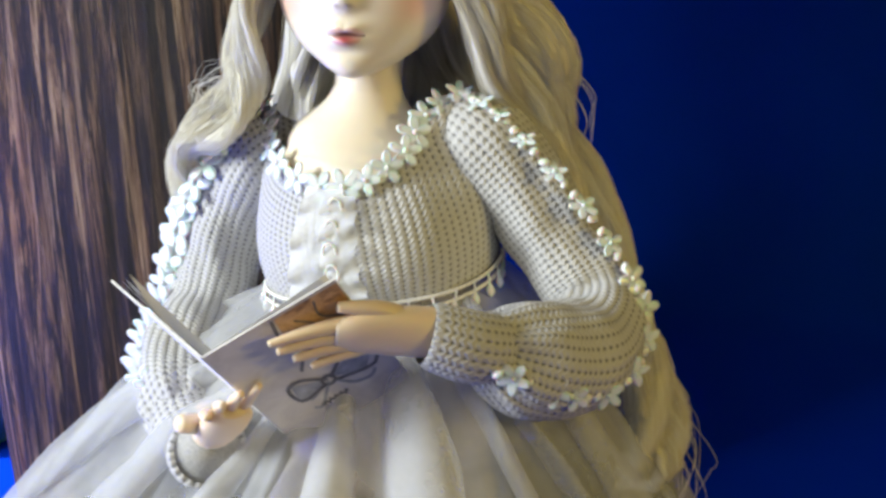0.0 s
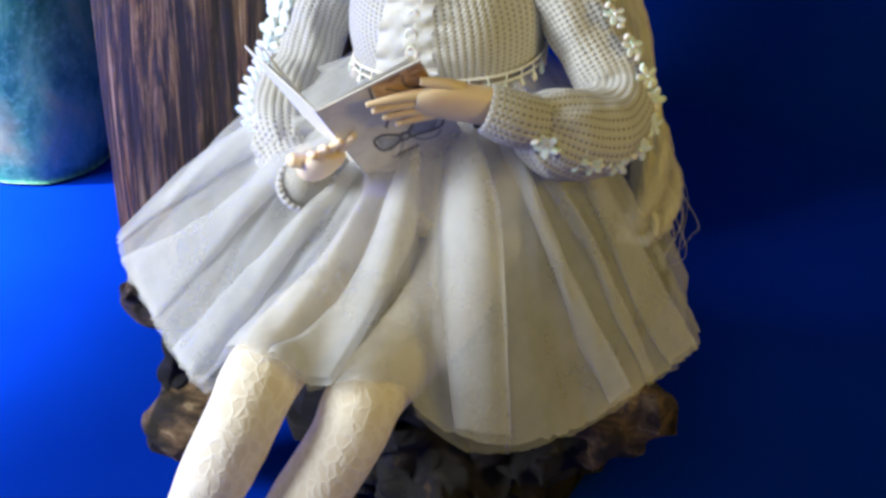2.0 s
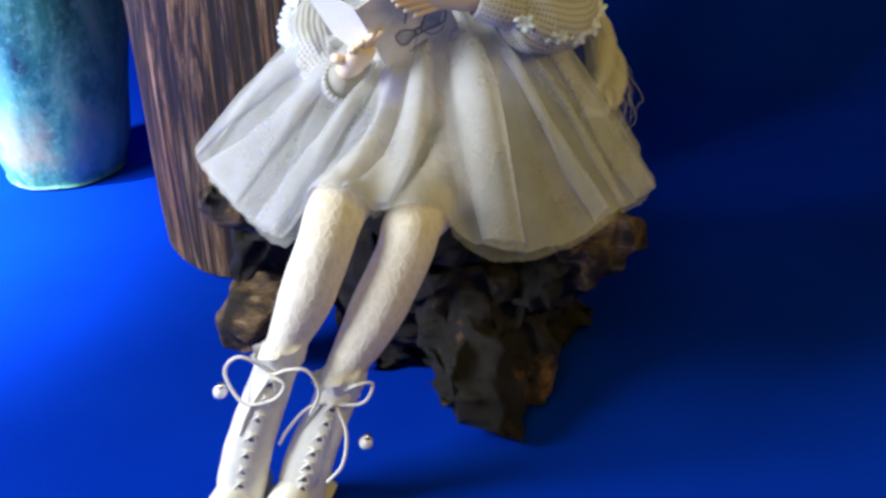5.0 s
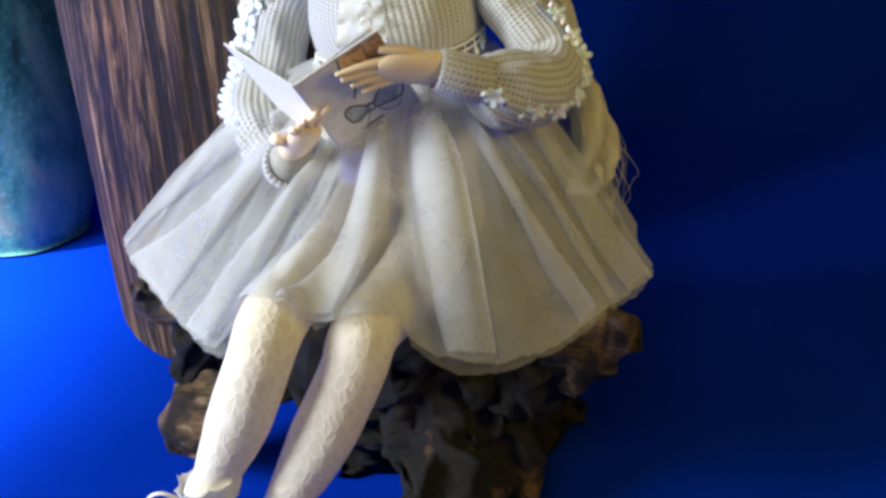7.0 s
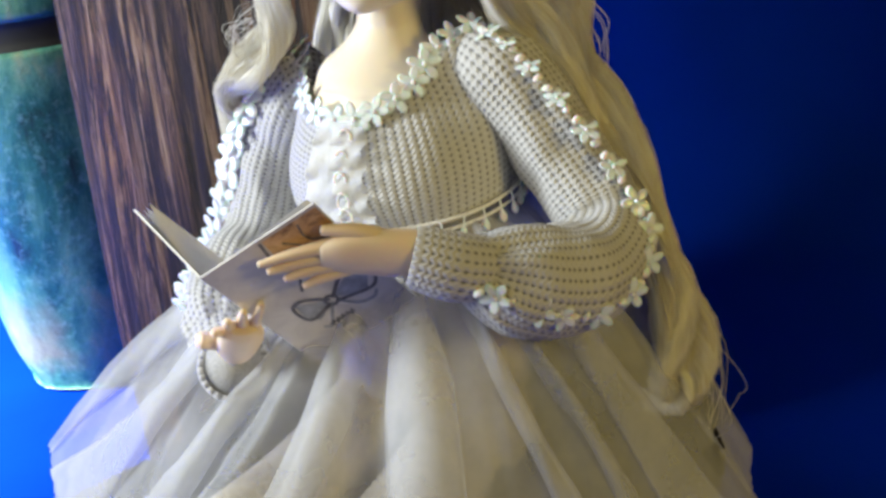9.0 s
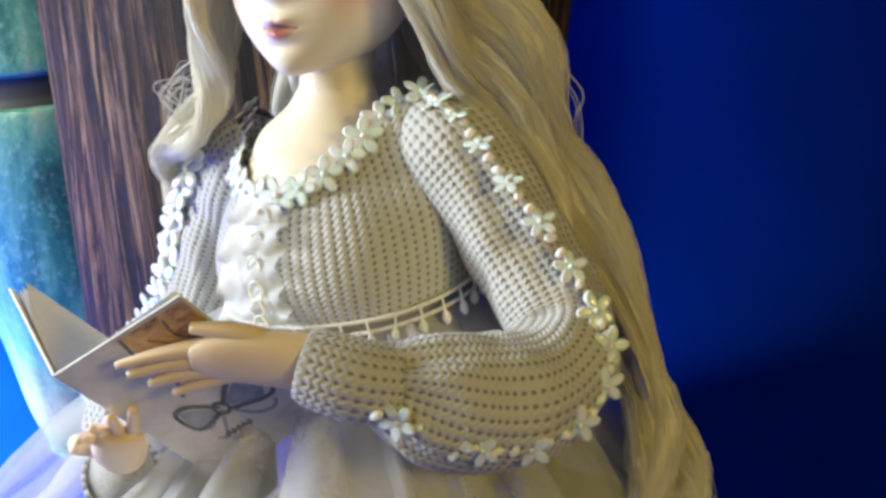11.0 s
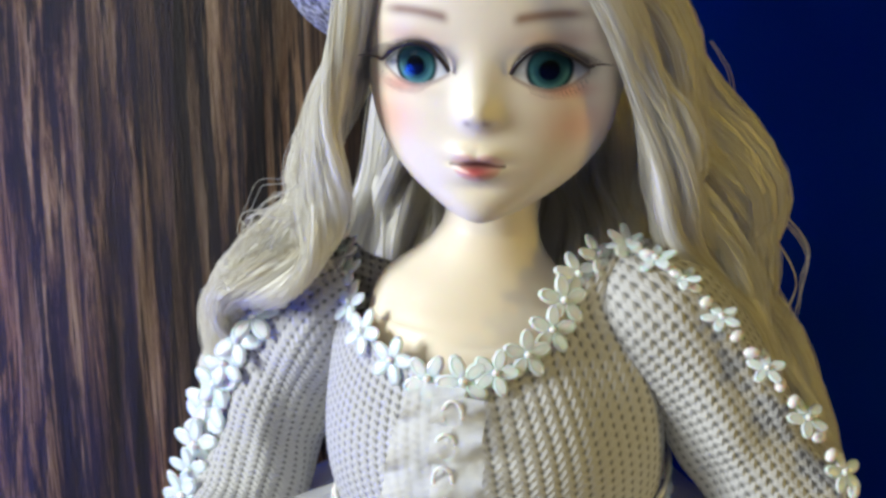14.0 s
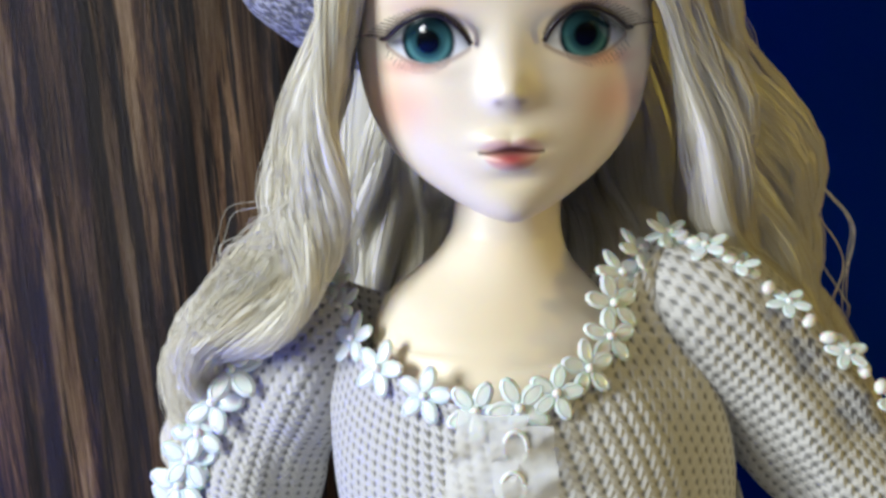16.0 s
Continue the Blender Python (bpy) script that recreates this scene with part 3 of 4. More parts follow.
lay(is_face * on * 0.6 * np.exp(-((Z - lid_low + 0.03) / 0.05) ** 2), (0.14, 0.05, 0.05))
lay(open_, (0.72, 0.74, 0.76))
rho = np.hypot(X - np.sign(X) * 1.36, Z - 32.04)
spokes = 0.5 + 0.5 * np.sin(np.arctan2(Z - 32.04, X - np.sign(X) * 1.36) * 26)
lay(open_ * (1 - soft(rho, 0.44, 0.49)), (0.008, 0.025, 0.032))
lay(open_ * (1 - soft(rho, 0.37, 0.43)), (0.035, 0.12, 0.13))
# teal glow painted into the lower half of the iris
lay(open_ * (1 - soft(rho, 0.34, 0.4)) * soft(rho, 0.25, 0.33) * 0.6 * (1 - soft(Z, 31.9, 32.2)), (0.14, 0.36, 0.36))
lay(open_ * (1 - soft(rho, 0.28, 0.36)) * (0.3 + 0.3 * spokes), (0.015, 0.06, 0.08))
lay(open_ * (1 - soft(rho, 0.18, 0.25)), (0.003, 0.004, 0.006))
# the upper lid's shade, painted over the top of the eye
lay(open_ * 0.93 * np.exp(-((Z - lid_up) / 0.26) ** 2), (0.005, 0.007, 0.009))
gloss[open_ > 0.5] = 0.1
order = np.arange(len(co))
lashes = (order >= head_count) & (order < lash_count)
tint[lashes, :3] = (0.02, 0.012, 0.012)
# arm ends get a yellower tint than the face: warm lamplight in the colour
arms = (order >= body_count) & (order < skin_count)
tint[arms, :3] = (0.86, 0.68, 0.48)
me.color_attributes.new("paint", "FLOAT_COLOR", "POINT").data.foreach_set("color", tint.ravel())
me.attributes.new("shine", "FLOAT", "POINT").data.foreach_set("value", gloss)
tagged(new("doll", me), "pale resin doll with blue-green eyes, sitting on the stump", "doll")

# ---- sweater ----
sweater = thing("sweater", 0, 0, 22, "grey rib-knit sweater with pearl flower trim", "sweater")
waist = closed([(-3.5, 1.6, 21.9), (-2.3, -0.25, 22.0), (0.2, -1.0, 22.2), (2.7, -0.4, 22.5), (3.9, 1.6, 22.7), (3.5, 4.4, 22.7), (0.2, 5.6, 22.4), (-3, 4.5, 22)], 160)
neckline = closed([(-4.0, 3.9, 27.1), (-3.45, 2.6, 26.3), (-2.6, 1.2, 25.95), (-1.4, 0.2, 25.7), (-0.3, -0.05, 25.75), (0.6, 0.2, 26.05), (1.35, 0.85, 26.55), (1.75, 1.75, 27.1), (2.8, 2.95, 27.95), (1.6, 4.8, 26.7), (-0.6, 5.1, 26.2), (-3.0, 5.0, 26.4)], 1200)


def even(ring, centre, count, first):
    """The same ring at even angles round a centre."""
    a = np.unwrap(np.arctan2(ring[:, 1] - centre[1], ring[:, 0] - centre[0]))
    order = np.argsort(a)
    want = first + np.linspace(0, 2 * math.pi, count, endpoint=False)
    want = (want - a.min()) % (2 * math.pi) + a.min()
    return np.stack([np.interp(want, a[order], ring[order, k], period=2 * math.pi) for k in range(3)], 1)


waist = even(closed(waist, 1200), (0.2, 2.3), 160, 3.2)
neckline = even(neckline, (-0.8, 3.6), 160, 3.2)
rows = 40
pts, uv = np.zeros((rows, 160, 3)), np.zeros((rows, 160, 2))
for i, t in enumerate(np.linspace(0, 1, rows)):
    ring = waist * (1 - t) + neckline * t
    mid = ring.mean(0)
    out = ring - mid
    out[:, 2] = 0
    swell = 0.55 * math.sin(math.pi * min(1, t * 1.15)) ** 0.9
    front = np.clip(-out[:, 1] / 3, 0, 1)
    pts[i] = ring + out / np.linalg.norm(out, axis=1)[:, None] * (swell * (0.6 + 0.7 * front))[:, None]
    uv[i, :, 0], uv[i, :, 1] = np.linspace(0, 23.5, 160, endpoint=False), t * 5.2
bm = bmesh.new()
grid(bm, pts, True, uv)
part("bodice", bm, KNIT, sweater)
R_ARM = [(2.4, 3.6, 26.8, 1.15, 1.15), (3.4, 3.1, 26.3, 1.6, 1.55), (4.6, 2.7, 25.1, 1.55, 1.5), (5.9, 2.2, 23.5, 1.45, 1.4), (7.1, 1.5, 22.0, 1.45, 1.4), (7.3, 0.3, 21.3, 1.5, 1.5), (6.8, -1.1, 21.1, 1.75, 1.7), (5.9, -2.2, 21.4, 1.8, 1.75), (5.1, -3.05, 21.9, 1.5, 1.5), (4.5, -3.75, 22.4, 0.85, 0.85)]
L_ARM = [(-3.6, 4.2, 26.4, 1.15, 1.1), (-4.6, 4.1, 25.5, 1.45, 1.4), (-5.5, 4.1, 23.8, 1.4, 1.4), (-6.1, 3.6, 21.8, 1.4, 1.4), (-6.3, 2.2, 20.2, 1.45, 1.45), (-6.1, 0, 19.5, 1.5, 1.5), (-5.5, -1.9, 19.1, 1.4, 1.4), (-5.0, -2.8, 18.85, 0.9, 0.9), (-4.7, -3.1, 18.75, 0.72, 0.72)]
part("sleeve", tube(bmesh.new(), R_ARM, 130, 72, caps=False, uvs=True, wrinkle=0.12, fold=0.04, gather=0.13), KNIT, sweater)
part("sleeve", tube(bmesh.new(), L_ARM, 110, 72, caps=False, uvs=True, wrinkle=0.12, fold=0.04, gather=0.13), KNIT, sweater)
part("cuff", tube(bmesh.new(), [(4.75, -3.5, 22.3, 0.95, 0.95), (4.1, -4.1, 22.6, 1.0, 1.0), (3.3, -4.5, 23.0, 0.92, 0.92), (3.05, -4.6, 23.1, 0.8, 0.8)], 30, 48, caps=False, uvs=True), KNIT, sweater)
open_cuff = part("cuff", tube(bmesh.new(), [(-5.25, -2.35, 18.95, 1.12, 1.12), (-4.95, -2.75, 18.75, 1.08, 1.08), (-4.6, -3.1, 18.62, 1.08, 1.08), (-4.1, -3.65, 18.6, 1.12, 1.12), (-3.75, -4.15, 18.8, 1.18, 1.18), (-3.6, -4.4, 18.95, 1.1, 1.1), (-3.57, -4.45, 18.98, 0.96, 0.96)], 50, 48, caps=False, uvs=True), KNIT, sweater)
part("cuff_lining", tube(bmesh.new(), [(-3.58, -4.44, 18.97, 0.95, 0.95), (-3.75, -4.15, 18.82, 0.86, 0.86), (-4.1, -3.65, 18.62, 0.84, 0.84), (-4.6, -3.1, 18.6, 0.8, 0.8)], 24, 40, uvs=True), KNIT, open_cuff)

# pearl flowers: five pointed petals round a bead
bm = bmesh.new()
for k in range(5):
    a = k * 2 * math.pi / 5
    turn = Matrix.Rotation(a, 4, "Z")
    ball(bm, turn @ Vector((0.32, 0, 0.04)), (0.29, 0.18, 0.045), 10, 6, turn)
    rim = [turn @ Vector((0.32 + 0.2 * math.cos(b) * (1.15 if math.cos(b) > 0 else 1), 0.11 * math.sin(b), 0.07)) for b in np.linspace(0, 2 * math.pi, 9)]
    cord(bm, rim, 0.022, 16, 4)
ball(bm, (0, 0, 0.1), (0.1, 0.1, 0.09), 8, 5)
FLOWER = mesh_of("flower", bm, PEARL)
BEAD = mesh_of("bead", ball(bmesh.new(), (0, 0, 0), (0.15, 0.1, 0.1), 8, 6), PEARL)


def trim(points, count, centre, sizes=(0.85, 1.0), every=1, start=0):
    """Flowers along a line with beads between; they face away from the centre line."""
    for k, p in enumerate(spline(points, count)):
        c = Vector(centre) if len(centre) == 3 else Vector((centre[0], centre[1], p[2]))
        out = Vector(p) - c
        spin = random.uniform(0, 1.2)
        if (k + start) % every == 0:
            piece("flower", FLOWER, sweater, facing(p, out + Vector((random.uniform(-.4, .4), random.uniform(-.9, 0), random.uniform(-.2, .4))), spin, random.uniform(*sizes)))
        else:
            piece("bead", BEAD, sweater, facing(p, out, spin, 1.3))


trim([(-4.1, 3.9, 27.2), (-3.8, 3.5, 26.85), (-3.5, 2.6, 26.3), (-2.7, 1.2, 25.95), (-1.4, 0.1, 25.7), (-0.3, -0.15, 25.75), (0.6, 0.1, 26.05), (1.35, 0.75, 26.55), (1.6, 1.7, 27.1), (2.0, 2.5, 27.6), (2.8, 2.8, 28.0)], 15, (-0.7, 4.5, 24))
trim([(2.8, 2.8, 28.0), (3.6, 2.4, 27.75), (4.35, 2.2, 27.25), (5.5, 1.5, 26.3), (6.6, 1.2, 25.2), (7.6, 1.0, 23.9), (8.4, 0.7, 22.7), (8.8, 0.3, 21.8), (8.7, -0.7, 20.9), (8.0, -2.3, 20.6), (7.0, -3.45, 20.9), (6.3, -3.85, 21.3), (5.0, -4.7, 22.1)], 44, (5, 4, 21), (0.65, 0.9), 3, 0)
trim([(-5.6, 2.9, 26.2), (-6.9, 3.0, 24.0), (-7.6, 3.0, 22.2), (-7.8, 1.9, 20.6), (-7.6, 0.2, 19.9), (-7.0, -1.2, 19.7), (-6.2, -2.4, 19.6)], 20, (-5.6, 9, 21.5), (1.05, 1.35))

# belt: two cords with drop pearls
for drop in (0.12, -0.2):
    ring = [(p[0] * 1.03, p[1] - 0.12, p[2] + drop) for p in waist[::8]]
    bm = bmesh.new()
    cord(bm, ring + [ring[0]], 0.06, 90)
    part("belt_cord", bm, CORD, sweater, "white braided cord belt")
bm = bmesh.new()
tube(bm, [(0, 0, 0.16, 0.035, 0.035), (0, 0, -0.2, 0.04, 0.04), (0, 0, -0.35, 0.11, 0.11), (0, 0, -0.52, 0.13, 0.13), (0, 0, -0.66, 0.04, 0.04)], 10, 8, up=(0, 1, 0))
DROP = mesh_of("drop_pearl", bm, PEARL)
for k in range(0, 160, 5):
    p = waist[k]
    if p[1] < 4:
        piece("drop_pearl", DROP, sweater, Matrix.Translation(Vector((p[0] * 1.04, p[1] - 0.16, p[2] - 0.02)) * 0.01) @ Matrix.Rotation(random.uniform(-.2, .2), 4, "Y"))


def ribbon(points, width, ruffle, waves, n=60, across=9):
    """A ruffled strip; points run down its middle."""
    bm = bmesh.new()
    s = spline(points, n)
    pts = np.zeros((n, across, 3))
    for i in range(n):
        for j in range(across):
            u = j / (across - 1) - 0.5
            edge = abs(u) * 2
            pts[i, j] = s[i] + np.array((u * width, -0.12 - ruffle * edge * math.sin(i / n * waves * 6.28 + u * 3), ruffle * 0.4 * edge * math.cos(i / n * waves * 6.28)))
    grid(bm, pts, False)
    return bm


part("jabot", ribbon([(-0.75, -0.35, 25.75), (-1.0, -0.85, 24.9), (-1.15, -1.2, 23.9), (-1.2, -1.3, 22.9), (-1.2, -1.35, 22.3)], 1.2, 0.18, 4), ORGANZA, sweater, "sheer white organza ruffle")
part("jabot", ribbon([(-0.3, -0.5, 25.6), (-0.25, -1.0, 24.8), (-0.15, -1.35, 23.8), (0.1, -1.5, 23.0), (0.55, -1.45, 22.5)], 1.1, 0.22, 5), ORGANZA, sweater, "sheer white organza ruffle")
for k, (x, y, z) in enumerate(spline([(-0.4, -0.75, 25.3), (-0.5, -1.25, 24.3), (-0.35, -1.6, 23.3), (-0.2, -1.75, 22.6)], 6)):
    bm = bmesh.new()
    cord(bm, [(x + 0.2 * math.cos(a), y - 0.05, z + 0.3 * math.sin(a)) for a in np.linspace(0.3 * k, 6.3 + 0.3 * k, 12)], 0.045, 22)
    part("cord_loop", bm, PEARL, sweater, "pearly cord loop")

# ---- tulle skirt ----
skirt = thing("skirt", 0, 0, 12, "pale grey tulle skirt in soft loose folds", "skirt")
top = even(closed([(-3.1, 1.6, 21.9), (-2.1, 0.1, 21.9), (0.2, -0.6, 22.1), (2.5, 0, 22.3), (3.5, 1.6, 22.5), (3.1, 4.2, 22.5), (0.2, 5.2, 22.2), (-2.7, 4.3, 21.9)], 1200), (0.2, 2.3), 260, 3.2)
HEM = [(-12.0, -3.6, 14.5), (-9.4, -6.9, 13.2), (-6.4, -9.5, 12.6), (-4.6, -11.2, 15.2), (-2.7, -12.0, 16.5), (-1.0, -11.6, 15.2), (0.9, -11.2, 15.4), (2.3, -10.0, 13.8), (3.8, -9.6, 12.3), (5.4, -9.1, 11.9), (8.0, -6.8, 11.7), (10.4, -3.4, 11.9), (12.0, 1.3, 11.2), (9.4, 7.4, 12), (2.5, 11, 13.2), (-5, 10, 13.4), (-10.6, 3.6, 13.8)]


# folds: where each runs at the waist, halfway and at the hem (radians round the ring), half width, height, edge
FOLDS = [(1.5, 1.52, 1.40, 0.11, 0.075, 0.75, 0.05), (1.82, 1.9, 1.95, 0.16, 0.09, 0.95, 0.05), (2.1, 2.26, 2.5, 0.06, 0.05, 0.8, 0.1),
         (2.45, 2.72, 2.93, 0.1, 0.08, 0.6, 0.12), (1.25, 0.76, 0.52, 0.1, 0.1, 0.6, 0.16), (1.35, 1.05, 0.86, 0.06, 0.07, 0.45, 0.1),
         (0.9, 0.45, 0.27, 0.08, 0.06, 0.4, 0.12), (2.3, 2.48, 2.7, 0.03, 0.04, 0.4, 0.07)]
THIGHS = [((-2.1, -2.6, -2.85), (14.0, 14.8, 15.0)), ((1.6, 0.9, 0.5), (13.4, 13.7, 13.9))]


def layer(scale, lift, seed, depth, columns=420, rows=52):
    """One layer of net: hung from the waist, laid over the thighs, with pleats that run to the hem."""
    ring = even(closed(top, 1200), (0.2, 2.3), columns, 3.2)
    hem = even(closed(HEM, 1200), (0.2, 0.5), columns, 3.2)
    pts = np.zeros((rows, columns, 3))
    ease = lambda q: 1 / (1 + math.exp(-max(-30, min(30, q))))
    for j in range(columns):
        u = j / columns * 2 * math.pi
        b = hem[j]
        lap = math.exp(-((u - 1.4) / 0.42) ** 4)
        hang = 1.0 + 0.75 * lap
        out = np.array((ring[j][0] + b[0], ring[j][1] + b[1] - 3.0, 0))
        out = out / (np.linalg.norm(out) + 1e-6)
        for i, t in enumerate(np.linspace(0, 1, rows)):
            lapped = u
            for k, (u0, u1, u2, w1, w2, high, edge) in enumerate(FOLDS):
                c = np.interp(t, (0, 0.45, 1), (u0 + w1 * 0.5, u1 + w1, u2 + w2))
                d = (u - c) / 0.085
                lapped -= 0.105 * high * d * math.exp(-d * d) * min(1, t * 3)
            at_ = lapped / (2 * math.pi) * columns
            lo, part_ = int(math.floor(at_)), at_ - math.floor(at_)
            r0 = ring[lo % columns] * (1 - part_) + ring[(lo + 1) % columns] * part_
            b = (hem[lo % columns] * (1 - part_) + hem[(lo + 1) % columns] * part_) * scale + np.array((0, 0, lift))
            p = r0 * (1 - t) + b * t
            p[2] = b[2] + (ring[j][2] - b[2]) * (1 - t) ** hang
            p[2] += 0.9 * math.sin(math.pi * t) * (1 - lap)
            f = 0.0
            for k, (u0, u1, u2, w1, w2, high, edge) in enumerate(FOLDS):
                c = np.interp(t, (0, 0.45, 1), (u0, u1, u2)) + 0.03 * math.sin(seed * 5 + k * 2 + t * 4)
                w = np.interp(t, (0, 0.45, 1), (w1 * 0.5, w1, w2))
                e = edge * 0.28
                f += high * (ease((u - c + w) / e) - ease((u - c - w) / e)) * (0.35 + 0.65 * math.sin(math.pi * min(1, 0.1 + t * 0.75)))
            f += 0.22 * math.sin(u * 17 + 2 * math.sin(u * 3 + seed) + 0.8 * t) * t ** 0.6 * (1 - 0.6 * lap)
            f += 0.1 * noise.noise((u * 26, t * 1.2, seed))
            if u > 3.3:
                f += 0.5 * math.sin(u * 9 + seed)
            p = p + (out * 0.45 + np.array((0, 0, 0.8))) * depth * f * (0.15 + 0.85 * min(1, t * 2.2)) * (1 - 0.4 * t ** 3) * 1.35
            for xs_, zs_ in THIGHS:
                xc, zc = np.interp(-p[1], (3, 8, 11), xs_), np.interp(-p[1], (3, 8, 11), zs_)
                if abs(p[0] - xc) < 1.55 and -12 < p[1] < 3:
                    p[2] = max(p[2], zc + math.sqrt(1.55 ** 2 - (p[0] - xc) ** 2) + 0.15 + lift / 3 + 0.1 * f)
            p[2] += 0.1 * noise.noise((p[0] * 0.9, p[1] * 0.9, seed))
            if i >= rows - 2:
                p = p + out * 0.22 * noise.noise((u * 40, seed, 0))
            p[2] = max(p[2], 0.5)
            pts[i, j] = p
    return pts


def pleat(cloth, fold, rise):
    """A rolled fold of net that lies on the skirt along one of its folds, arched, with its edges turned under."""
    u0, u1, u2, w1, w2, high, edge = fold
    rows, columns = cloth.shape[:2]
    across, n = 17, 60
    pts = np.zeros((n, across, 3))
    for i, t in enumerate(np.linspace(0.06, 0.995, n)):
        c, w = np.interp(t, (0, 0.45, 1), (u0, u1, u2)), np.interp(t, (0, 0.3, 0.6, 1), (w1 * 0.4, w1 * 0.8, w1 * 0.9, w2 * 1.15))
        for j, a in enumerate(np.linspace(-0.15, 1.15, across) * math.pi):
            at_u = (c - w * math.cos(a) + 0.012 * noise.noise((t * 5, a, u0))) / (2 * math.pi) * columns
            r, f = int(t * (rows - 1)), at_u - math.floor(at_u)
            g = t * (rows - 1) - r
            k0, k1 = int(math.floor(at_u)) % columns, int(math.floor(at_u) + 1) % columns
            r1 = min(r + 1, rows - 1)
            p = (cloth[r, k0] * (1 - f) + cloth[r, k1] * f) * (1 - g) + (cloth[r1, k0] * (1 - f) + cloth[r1, k1] * f) * g
            lift = rise * (0.15 + math.sin(a)) * (0.35 + 0.65 * math.sin(math.pi * min(1, 0.12 + 0.8 * t)))
            pts[i, j] = p + np.array((0.0, -0.3, 0.9)) * (lift + 0.13)
    bm = bmesh.new()
    grid(bm, pts, False)
    return bm


cloth = layer(1.0, 0.0, 1.0, 1.0)
bm = bmesh.new()
grid(bm, cloth)
part("overskirt", bm, TULLE, skirt)
bm = bmesh.new()
grid(bm, layer(0.975, -0.3, 2.3, 0.55, 260, 36))
part("underskirt", bm, THIN_TULLE, skirt)
for fold, rise in zip(FOLDS, (0.6, 0.75, 0.5, 0.45, 0.4, 0.4, 0.3, 0.35)):
    part("pleat", pleat(cloth, fold, rise), TULLE, skirt, "denser rolled fold of the tulle")

# ---- book ----
book = thing("book", 0, -6, 21, "small open book with a grey and amber printed cover", "book")
HINGE, DOWN = Vector((-2.2, -7.1, 23.3)), Vector((1.0, 3.7, -4.5))
TO_R, TO_L = Vector((3.3, 1.0, 1.9)), Vector((-3.3, 2.0, 1.15))


def board(corner, u, v, thick, out):
    bm = bmesh.new()
    nrm = u.cross(v).normalized() * (1 if out else -1)
    low = [bm.verts.new((corner + a * u + b * v) * 0.01) for a, b in ((0, 0), (1, 0), (1, 1), (0, 1))]
    high = [bm.verts.new((corner + a * u + b * v + nrm * thick) * 0.01) for a, b in ((0, 0), (1, 0), (1, 1), (0, 1))]
    bm.faces.new(low[::-1]), bm.faces.new(high)
    for k in range(4):
        bm.faces.new((low[k], low[(k + 1) % 4], high[(k + 1) % 4], high[k]))
    return bm


front_cover = part("cover", board(HINGE, TO_R, DOWN, 0.06, False), COVER, book, smooth=False)
part("cover", board(HINGE, TO_L, DOWN, 0.06, True), PAPER, book, "plain white back cover", smooth=False)
FACE = DOWN.cross(TO_R).normalized()
for k, (swing, warp) in enumerate(((0.03, 0.05), (0.06, 0.1), (0.1, 0.16), (0.94, 0.1), (0.97, 0.05))):
    bm = bmesh.new()
    edge = (TO_L * (1 - swing) + TO_R * swing)
    edge = edge.normalized() * 3.75
    bow = TO_L.cross(DOWN).normalized()
    pts = np.array([[HINGE + edge * a + DOWN * (0.02 + 0.95 * b) - FACE * 0.1 + bow * warp * math.sin(a * 3.1) for a in np.linspace(0, 1, 10)] for b in np.linspace(0, 1, 5)])
    grid(bm, pts, False)
    part("page", bm, PAPER, book)


def on_cover(a, b, lift=0.0):
    nrm = DOWN.cross(TO_R).normalized()
    return HINGE + TO_R * a + DOWN * b + nrm * (0.065 + lift)


def print_patch(outline, mat, label="", lift=0.004):
    bm = bmesh.new()
    bm.faces.new([bm.verts.new(on_cover(a, b, lift) * 0.01) for a, b in outline])
    return part("print", bm, mat, front_cover, label, smooth=False)


def print_line(points, width, mat=INK):
    bm = bmesh.new()
    s = spline([(a, b, 0) for a, b in points], 20)
    d = np.gradient(s[:, :2], axis=0)
    pts = []
    for p, q in zip(s, d):
        q = q / (np.linalg.norm(q) + 1e-9)
        pts.append([on_cover(p[0] - q[1] * width, p[1] + q[0] * width, 0.01), on_cover(p[0] + q[1] * width, p[1] - q[0] * width, 0.01)])
    grid(bm, np.array(pts), False)
    return part("print_line", bm, mat, front_cover, smooth=False)


print_patch([(0.52, 0.02), (0.72, 0.02), (0.99, 0.02), (0.99, 0.5), (0.8, 0.46), (0.62, 0.34), (0.5, 0.18)], AMBER, "warm amber print")
print_patch([(0.5, 0.62), (0.28, 0.52), (0.26, 0.64), (0.34, 0.73)], GREY_PRINT)
print_patch([(0.55, 0.62), (0.8, 0.5), (0.9, 0.58), (0.78, 0.72)], GREY_PRINT)
print_patch([(0.3, 0.72), (0.5, 0.68), (0.62, 0.78), (0.5, 0.95), (0.36, 0.92)], COVER, "pale printed vignette", 0.006)
print_line([(0.5, 0.02), (0.46, 0.2), (0.5, 0.34), (0.42, 0.46)], 0.012)
print_line([(0.52, 0.62), (0.36, 0.52), (0.25, 0.54), (0.28, 0.68), (0.5, 0.65)], 0.014)
print_line([(0.54, 0.62), (0.74, 0.5), (0.93, 0.52), (0.86, 0.7), (0.56, 0.66)], 0.014)
print_line([(0.52, 0.64), (0.44, 0.72), (0.36, 0.8), (0.3, 0.78)], 0.012, GREY_PRINT)
print_line([(0.56, 0.66), (0.66, 0.76), (0.78, 0.78), (0.84, 0.74)], 0.012, GREY_PRINT)
print_line([(0.48, 0.6), (0.53, 0.59), (0.57, 0.63), (0.53, 0.67), (0.48, 0.65), (0.48, 0.6)], 0.012)
